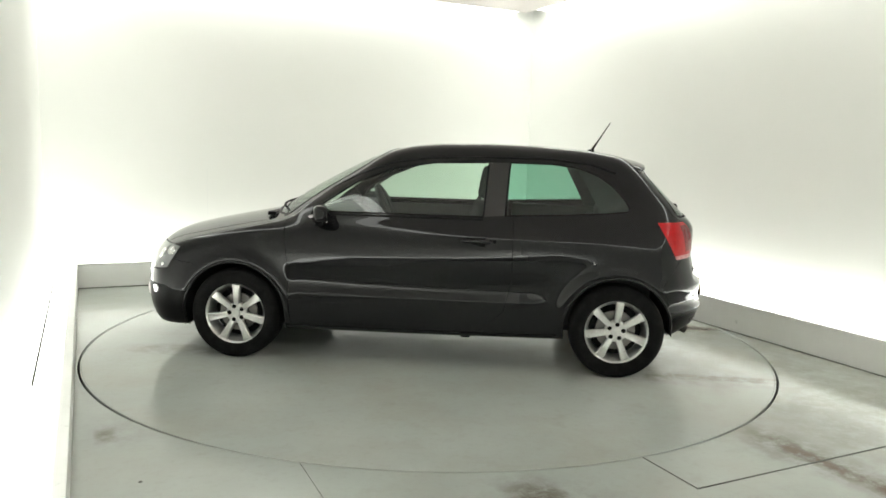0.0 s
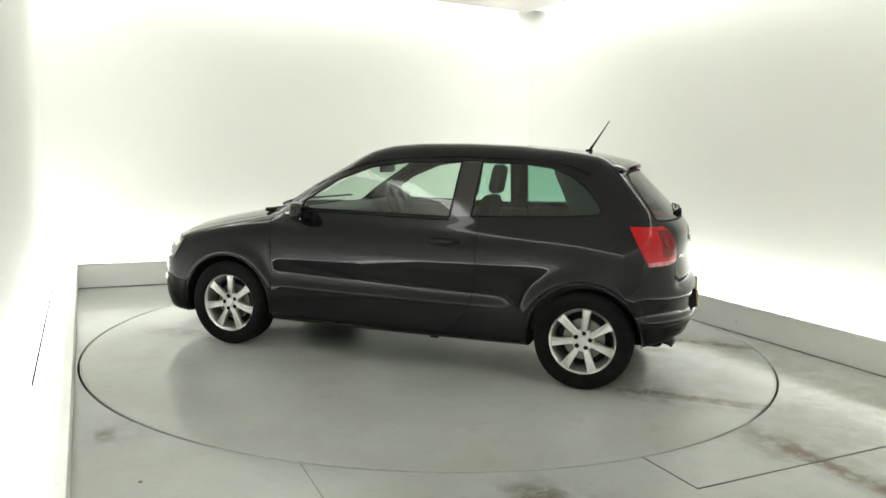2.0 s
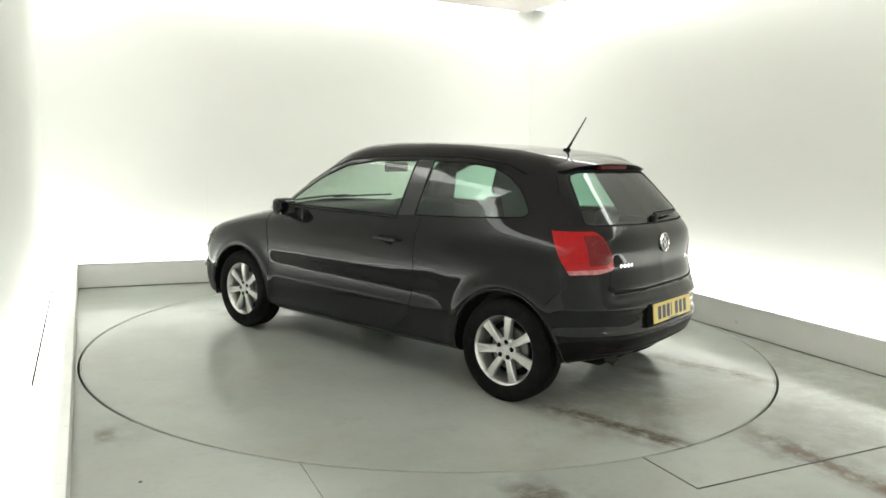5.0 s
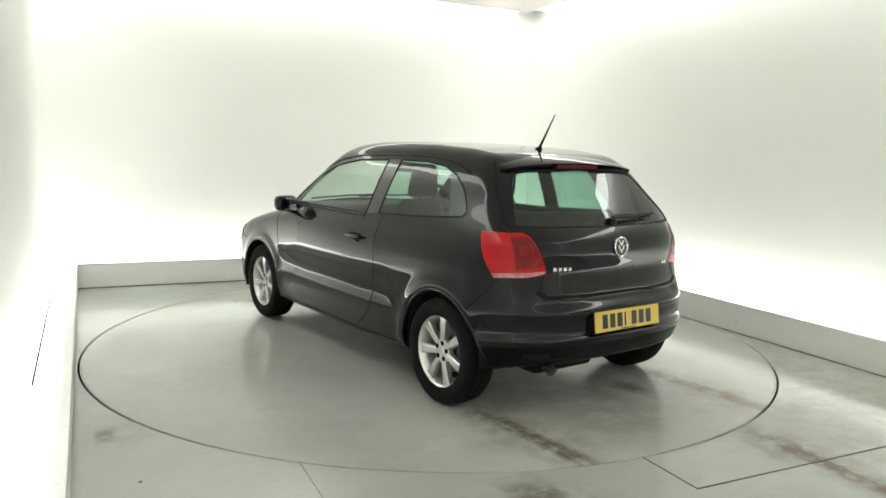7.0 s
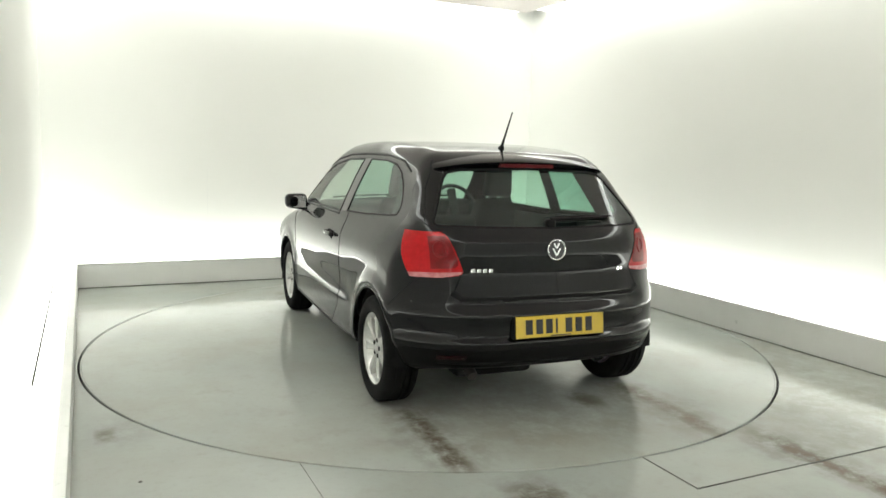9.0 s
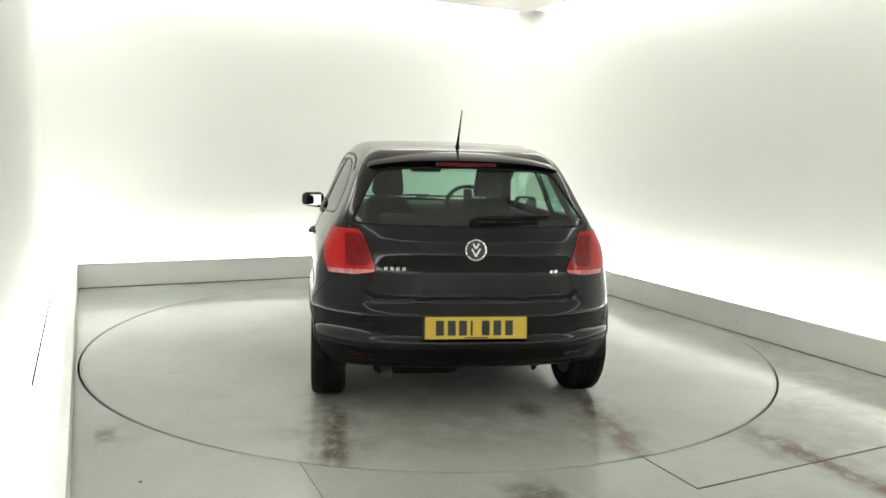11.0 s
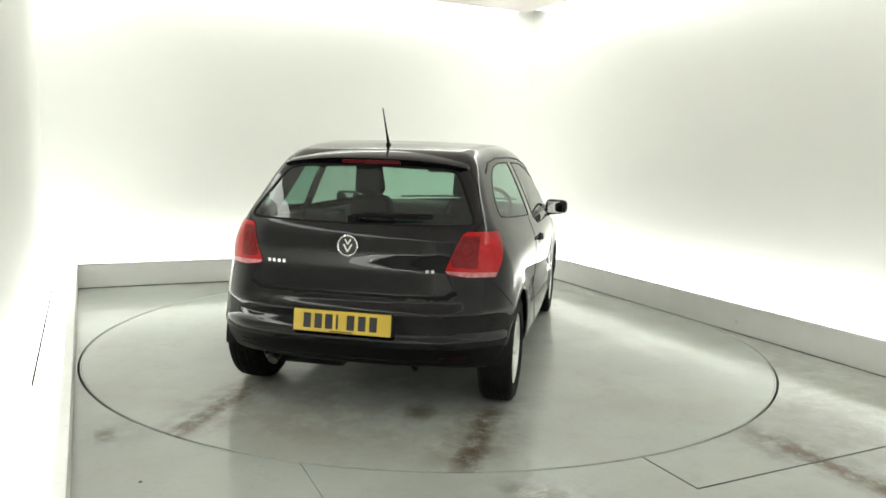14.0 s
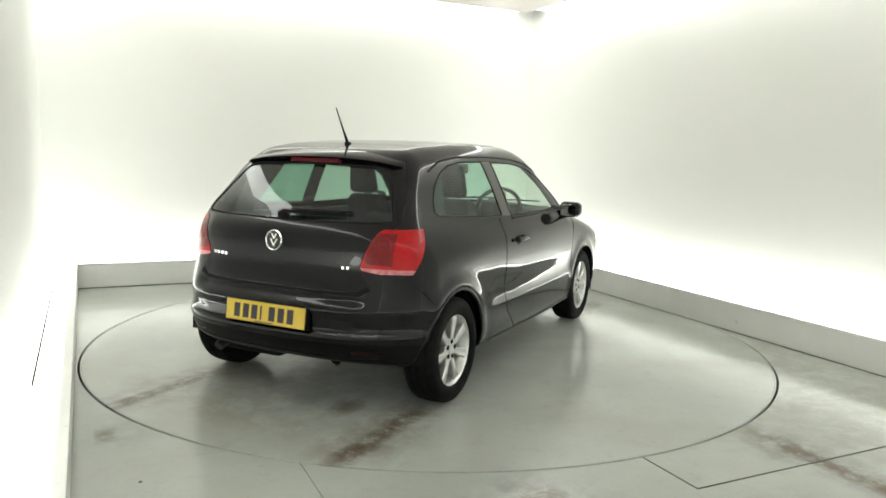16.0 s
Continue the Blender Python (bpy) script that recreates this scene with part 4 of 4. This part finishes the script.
base, n = skin_at("top", -1.085, 0.0)
antenna = part("antenna", tube([(-1.105, 0, base[2] + 0.01), (-1.14, 0, base[2] + 0.065), (-1.225, 0, base[2] + 0.205)], [0.0095, 0.006, 0.003], 10), TRIM, car, "short black whip antenna leaning back", True)
part("antenna_base", box(-1.122, -1.075, -0.012, 0.012, base[2] - 0.012, base[2] + 0.012, 0.008, 3), TRIM, antenna, "", True)


def spoiler_mesh():
    b = bmesh.new()
    rows = []
    for k in range(33):
        y = -0.565 + 1.13 * k / 32
        q = abs(y) / 0.565
        back = 0.045 * q ** 3 + 0.015 * q
        drop = 0.026 * y * y / 0.28 + 0.022 * q ** 5
        end = 1.0 - 0.55 * max(0, (q - 0.9) / 0.1) ** 2
        prof = ((-1.18, 1.404), (-1.30, 1.388), (-1.38, 1.370), (-1.432, 1.354), (-1.442, 1.347), (-1.430, 1.338), (-1.39, 1.314), (-1.33, 1.310), (-1.25, 1.34))
        rows.append([b.verts.new((-1.18 + (x + 1.18) * end + back, y, z - drop)) for x, z in prof])
    for p, q in zip(rows, rows[1:]):
        for j in range(len(p)):
            i = (j + 1) % len(p)
            b.faces.new((p[j], p[i], q[i], q[j]))
    b.faces.new(rows[0])
    b.faces.new(rows[-1])
    return b


spoiler = part("spoiler", spoiler_mesh(), PAINT, tailgate, "gloss black roof spoiler", True)
part("brake_light", box(-1.434, -1.39, -0.165, 0.165, 1.317, 1.337, 0.003, 2), BRAKE_RED, spoiler, "dark red high brake light")

pivot, n = skin_at("rear", 0.0, 1.035, 0.018)
wiper = part("rear_wiper", box(pivot[0] - 0.012, pivot[0] + 0.03, -0.028, 0.028, 1.012, 1.058, 0.012, 3), TRIM, tailgate, "black rear wiper", True)
arm = []
for k in range(9):
    y = -0.36 * k / 8
    q, _ = skin_at("rear", y, 1.040 + 0.012 * k / 8, 0.022)
    arm.append(tuple(q))
part("wiper_arm", tube(arm, [0.013, 0.011, 0.010, 0.009, 0.0085, 0.008, 0.007, 0.006, 0.005], 8), TRIM, wiper, "", True)
blade = [tuple(skin_at("rear", -0.05 - 0.36 * k / 8, 1.058 + 0.004 * k / 8, 0.010)[0]) for k in range(9)]
part("wiper_blade", tube(blade, 0.007, 6), SEAL, wiper, "", True)

# ---- badge, name bars, plate ----
c, n = skin_at("rear", 0.0, 0.905, 0.004)
tilt = math.degrees(math.atan2(n[2], -n[0]))
badge = part("badge", lathe([(0.046, 0.0), (0.047, 0.004), (0.051, 0.007), (0.055, 0.004), (0.056, -0.004)], 40, "x"), CHROME, tailgate, "round chrome badge", True)
badge.matrix_basis = pose(*c, 0, tilt, 0) @ pose(0, 0, 0, 0, 0, 180)
part("badge_field", lathe([(0.0, 0.001), (0.046, 0.001), (0.046, -0.006), (0.0, -0.006)], 32, "x"), GLOSS, badge)
for z, size in ((0.020, 0.028), (-0.012, 0.040)):
    for sgn in (1, -1):
        bar = part("badge_bar", box(-0.002, 0.004, -0.005, 0.005, -size / 2 - 0.003, size / 2 + 0.003, 0.0015, 1), CHROME, badge)
        bar.matrix_basis = pose(0, sgn * size * 0.27, z, -30 * sgn, 0, 0)


def bars_on_gate(y0, y1, z, high, count):
    """Plain chrome bars where the lettering is."""
    step = (y1 - y0) / count
    for k in range(count):
        y = y0 + step * (k + 0.5)
        q, g = skin_at("rear", y, z, 0.002)
        b = part("name_bar", box(-0.003, 0.003, -abs(step) * 0.33, abs(step) * 0.33, -high / 2, high / 2, 0.002, 1), CHROME, tailgate)
        b.matrix_basis = pose(*q, 0, math.degrees(math.atan2(g[2], -g[0])), math.degrees(math.atan2(g[1], g[0])) - 180)


bars_on_gate(0.465, 0.345, 0.802, 0.019, 4)
bars_on_gate(-0.40, -0.45, 0.790, 0.018, 2)

q, g = skin_at("rear", 0.0, 0.522, 0.004)
lean = math.degrees(math.atan2(0.022, 0.104))
plate = part("number_plate", box(-0.003, 0.003, -0.26, 0.26, -0.0555, 0.0555, 0.0025, 2), YELLOW, rear_bumper, "yellow rear number plate with dark bars")
plate.matrix_basis = pose(q[0] - 0.018, 0.0, 0.522, 0, 0, 0) @ pose(0, 0, 0, 0, lean * 0.6, 0)
part("plate_holder", box(0.0025, 0.045, -0.268, 0.268, -0.060, 0.060, 0.006, 2), TRIM, plate)
for k, y in enumerate((0.185, 0.125, 0.068, 0.024, -0.048, -0.108, -0.168)):
    wide = 0.011 if k == 3 else 0.040
    part("plate_bar", box(-0.0042, -0.0025, y - wide / 2, y + wide / 2, -0.0375, 0.0375), INK, plate)
part("plate_strip", box(-0.0040, -0.0025, -0.06, 0.06, -0.052, -0.046), INK, plate)

# bumper details
for s in (1, -1):
    b = bmesh.new()
    rows = []
    for k in range(9):
        y = 0.49 + 0.14 * k / 8
        rows.append([b.verts.new(tuple(skin_at("rear", y, z, 0.003)[0])) for z in (0.352, 0.374)])
    for p, r in zip(rows, rows[1:]):
        b.faces.new((p[0], r[0], r[1], p[1]))
    bmesh.ops.solidify(b, geom=b.faces[:], thickness=-0.006)
    part("reflector", flipped(b, s), REFLECTOR, rear_bumper, "narrow dark red reflector")
# black band painted for the shade in the groove below the tailgate
ribbon("groove_shade", [(0.0, 0.655), (0.30, 0.655), (0.51, 0.660), (0.56, 0.690)], "rear", 0.030, SEAL, rear_bumper, high=0.001, mirror=True)
ribbon("valance_edge", [(0.0, 0.325), (0.35, 0.325), (0.62, 0.335)], "rear", 0.02, TRIM, rear_bumper, high=0.004, mirror=True)
part("exhaust_pipe", tube([(-1.45, 0.42, 0.28), (-1.60, 0.43, 0.28), (-1.66, 0.435, 0.278), (-1.72, 0.435, 0.266), (-1.745, 0.435, 0.252)], 0.028, 16), EXHAUST, car, "dull steel exhaust pipe", True)
part("silencer", box(-1.68, -1.38, 0.05, 0.50, 0.225, 0.31, 0.035, 3), SEAL, car, "dark silencer box", True)
part("rear_axle", tube([(-1.235, -0.66, 0.27), (-1.235, 0.66, 0.27)], 0.045, 12), SEAL, car, "", True)
part("front_axle", tube([(1.235, -0.66, 0.27), (1.235, 0.66, 0.27)], 0.04, 12), SEAL, car, "", True)
part("tow_eye", tube([(-1.66, -0.35, 0.29), (-1.70, -0.35, 0.262), (-1.74, -0.35, 0.29)], 0.012, 8), SEAL, car, "", True)
part("jack_point", box(-0.31, -0.25, 0.70, 0.76, 0.20, 0.225, 0.008, 2), SEAL, car)

# front: grille, lower intake, wipers, fog lamps
for z0, z1, half in ((0.575, 0.635, 0.40), (0.275, 0.40, 0.45)):
    b = bmesh.new()
    rows = []
    for k in range(25):
        y = -half + 2 * half * k / 24
        rows.append([b.verts.new(tuple(skin_at("front", y, z, 0.002)[0])) for z in (z0, (z0 + z1) / 2, z1)])
    for p, r in zip(rows, rows[1:]):
        for j in range(2):
            b.faces.new((p[j], r[j], r[j + 1], p[j + 1]))
    bmesh.ops.solidify(b, geom=b.faces[:], thickness=0.01)
    part("grille", b, TRIM, front_bumper, "black plastic grille")
for s in (1, -1):
    q, g = skin_at("front", 0.60, 0.40, -0.004)
    f = part("fog_lamp", lathe([(0.0, 0.012), (0.03, 0.010), (0.042, 0.004), (0.046, -0.006)], 24, "x"), CLEAR, front_bumper, "small round fog lamp", True)
    f.matrix_basis = pose(q[0], s * q[1], q[2], 0, 0, s * 38)
    for x, z, r in ((1.665, 0.695, 0.030), (1.745, 0.675, 0.036), (1.725, 0.605, 0.014), (1.79, 0.435, 0.028)):
        q, g = skin_at("side", x, z, 0.002)
        f = part("lamp_reflector", lathe([(0.0, 0.004), (r * 0.45, 0.003), (r * 0.55, 0.007), (r * 0.92, 0.008), (r, 0.005), (r, -0.006)], 24, "x"), CHROME, car, "bright headlamp reflector", True)
        f.matrix_basis = pose(q[0], s * q[1], q[2], 0, -math.degrees(math.asin(g[2])), s * math.degrees(math.atan2(g[1], g[0])))
ribbon("headlamp_gap", [(1.85, 0.728), (1.66, 0.735), (1.60, 0.728), (1.62, 0.69), (1.69, 0.585), (1.85, 0.560)], "side", 0.007, SEAL, car, high=0.003)
for y0, y1 in ((0.50, -0.12), (0.0, -0.52)):
    pts = []
    for k in range(9):
        y = y0 + (y1 - y0) * k / 8
        q, _ = skin_at("top", 1.10 - 0.50 * y * y - 0.03 * k / 8, y, 0.014)
        pts.append(tuple(q))
    part("front_wiper", tube(pts, 0.008, 6), SEAL, car, "black windscreen wiper", True)
part("cowl_panel", box(1.04, 1.10, -0.56, 0.56, 0.93, 0.957, 0.008, 2), TRIM, car, "black plastic cowl")


# ---- cabin ----
def seat(y):
    st = part("seat", box(-0.18, 0.34, y - 0.24, y + 0.24, 0.34, 0.53, 0.06, 3), CABIN, car, "dark cloth front seat", True)
    b = box(-0.075, 0.075, -0.235, 0.235, 0.0, 0.66, 0.06, 3)
    for v in b.verts:
        t = v.co.z / 0.66
        v.co.y *= 1.0 - 0.42 * max(0, t - 0.5) / 0.5
        v.co.x *= 1.0 - 0.3 * t
    part("backrest", b, CABIN, st, "", True).matrix_basis = pose(-0.15, y, 0.44, 0, -17, 0)
    b = box(-0.045, 0.045, -0.112, 0.112, 0.0, 0.225, 0.042, 4)
    for v in b.verts:
        v.co.y *= 1.0 - 0.22 * v.co.z / 0.225
    part("headrest", b, CABIN, st, "", True).matrix_basis = pose(-0.355, y, 1.085, 0, -10, 0)
    for d in (-0.05, 0.05):
        part("headrest_post", tube([(-0.335, y + d, 1.03), (-0.355, y + d, 1.11)], 0.007, 6), CHROME, st)
    return st


for y in (0.35, -0.35):
    seat(y)
bench = part("rear_bench", box(-1.05, -0.62, -0.58, 0.58, 0.36, 0.56, 0.06, 3), CABIN, car, "dark cloth rear bench", True)
part("bench_back", box(-0.07, 0.07, -0.60, 0.60, 0.0, 0.46, 0.05, 3), CABIN, bench, "", True).matrix_basis = pose(-1.06, 0, 0.50, 0, -18, 0)
for y in (0.34, -0.34):
    part("rear_headrest", box(-0.04, 0.04, -0.12, 0.12, 0.0, 0.11, 0.03, 3), CABIN, bench, "", True).matrix_basis = pose(-1.215, y, 0.93, 0, -14, 0)
part("parcel_shelf", box(-1.62, -1.22, -0.60, 0.60, 0.925, 0.95, 0.008, 2), CABIN_PLASTIC, car, "dark grey parcel shelf")
dash = part("dashboard", box(0.52, 0.98, -0.70, 0.70, 0.62, 0.965, 0.07, 4), CABIN_PLASTIC, car, "dark grey dashboard", True)
part("instrument_hood", box(0.46, 0.62, -0.52, -0.20, 0.90, 1.005, 0.035, 3), CABIN_PLASTIC, dash, "", True)
b = bmesh.new()
n1, n2 = 32, 8
ring = [[b.verts.new(((0.185 + 0.016 * math.cos(2 * math.pi * j / n2)) * math.cos(2 * math.pi * i / n1), (0.185 + 0.016 * math.cos(2 * math.pi * j / n2)) * math.sin(2 * math.pi * i / n1), 0.016 * math.sin(2 * math.pi * j / n2))) for j in range(n2)] for i in range(n1)]
for i in range(n1):
    for j in range(n2):
        b.faces.new((ring[i][j], ring[(i + 1) % n1][j], ring[(i + 1) % n1][(j + 1) % n2], ring[i][(j + 1) % n2]))
steering = part("steering_wheel", b, CABIN_PLASTIC, car, "dark steering wheel", True)
steering.matrix_basis = pose(0.43, -0.36, 0.95, 0, -62, 0)
part("steering_hub", box(-0.16, 0.16, -0.035, 0.035, -0.03, 0.01, 0.012, 2), CABIN_PLASTIC, steering, "", True)
part("steering_column", tube([(0, 0, 0), (0, 0, -0.22)], 0.04, 10), CABIN_PLASTIC, steering)
part("rear_view_mirror", box(0.38, 0.41, -0.12, 0.12, 1.225, 1.297, 0.012, 2), CABIN_PLASTIC, car, "black rear-view mirror", True)
part("mirror_stem", tube([(0.41, 0, 1.28), (0.47, 0, 1.325)], 0.01, 6), CABIN_PLASTIC, car)
for s in (1, -1):
    part("door_card", flipped(box(-0.52, 0.84, 0.70, 0.735, 0.30, 0.955, 0.02, 2), s), CABIN_PLASTIC, doors[s], "dark grey door lining", True)
part("cabin_floor", box(-1.5, 0.95, -0.62, 0.62, 0.245, 0.275, 0.01, 1), CABIN, car, "dark carpeted floor")


def headliner():
    v, n, f = PANELS["body"]
    keep = [p for p in f if min(v[i][2] for i in p) > 1.37 and all(-1.2 < v[i][0] < 0.28 for i in p)]
    used = sorted({i for p in keep for i in p})
    at = {k: i for i, k in enumerate(used)}
    a = v[used] - n[used] * 0.03
    faces = [[at[i] for i in p][::-1] for p in keep]
    both = np.concatenate([a, a * FLIP])
    return mesh_of("headliner", both, faces + [[i + len(a) for i in p[::-1]] for p in faces], HEADLINER)


def pillar_lining():
    """The dark trim inside the rear pillar, behind the tail of the quarter window."""
    rows = []
    for k in range(8):
        z = 1.0 + 0.315 * k / 7
        a, e = -1.13 + (z - 1.03) * 0.55, max(-1.34, float(X_REAR(z)) + 0.17)
        P, N = skin_line("side", [(a + (e - a) * q / 5, z) for q in range(6)], -0.045)
        rows.append(P)
    V = np.concatenate(rows)
    F = [[k * 6 + q, k * 6 + q + 1, k * 6 + q + 7, k * 6 + q + 6] for k in range(7) for q in range(5)]
    return V, F


LINING_V, LINING_F = pillar_lining()
for s in (1, -1):
    part("pillar_lining", mesh_of("pillar_lining", LINING_V if s > 0 else LINING_V * FLIP, LINING_F, CABIN_PLASTIC), CABIN_PLASTIC, car, "dark grey rear pillar lining")
    part("side_lining", flipped(box(-1.45, -0.55, 0.655, 0.675, 0.30, 0.985, 0.008, 1), s), CABIN_PLASTIC, car, "dark grey rear side lining")


part("headliner", headliner(), HEADLINER, car, "pale grey cloth headliner")



# ---- what turns: the table and the car on it, at one steady speed ----
def motions():
    rows_table, rows_car = [], []
    for i in range(33):
        t = i * 0.5
        m = Matrix.Rotation(radians(HEAD0 + RATE * t), 4, "Z")
        rows_table.append((t, m))
        rows_car.append((t, m @ Matrix.Translation((OFFSET[0], OFFSET[1], 0.0))))
    walk(turntable, rows_table)
    walk(car, rows_car)


motions()
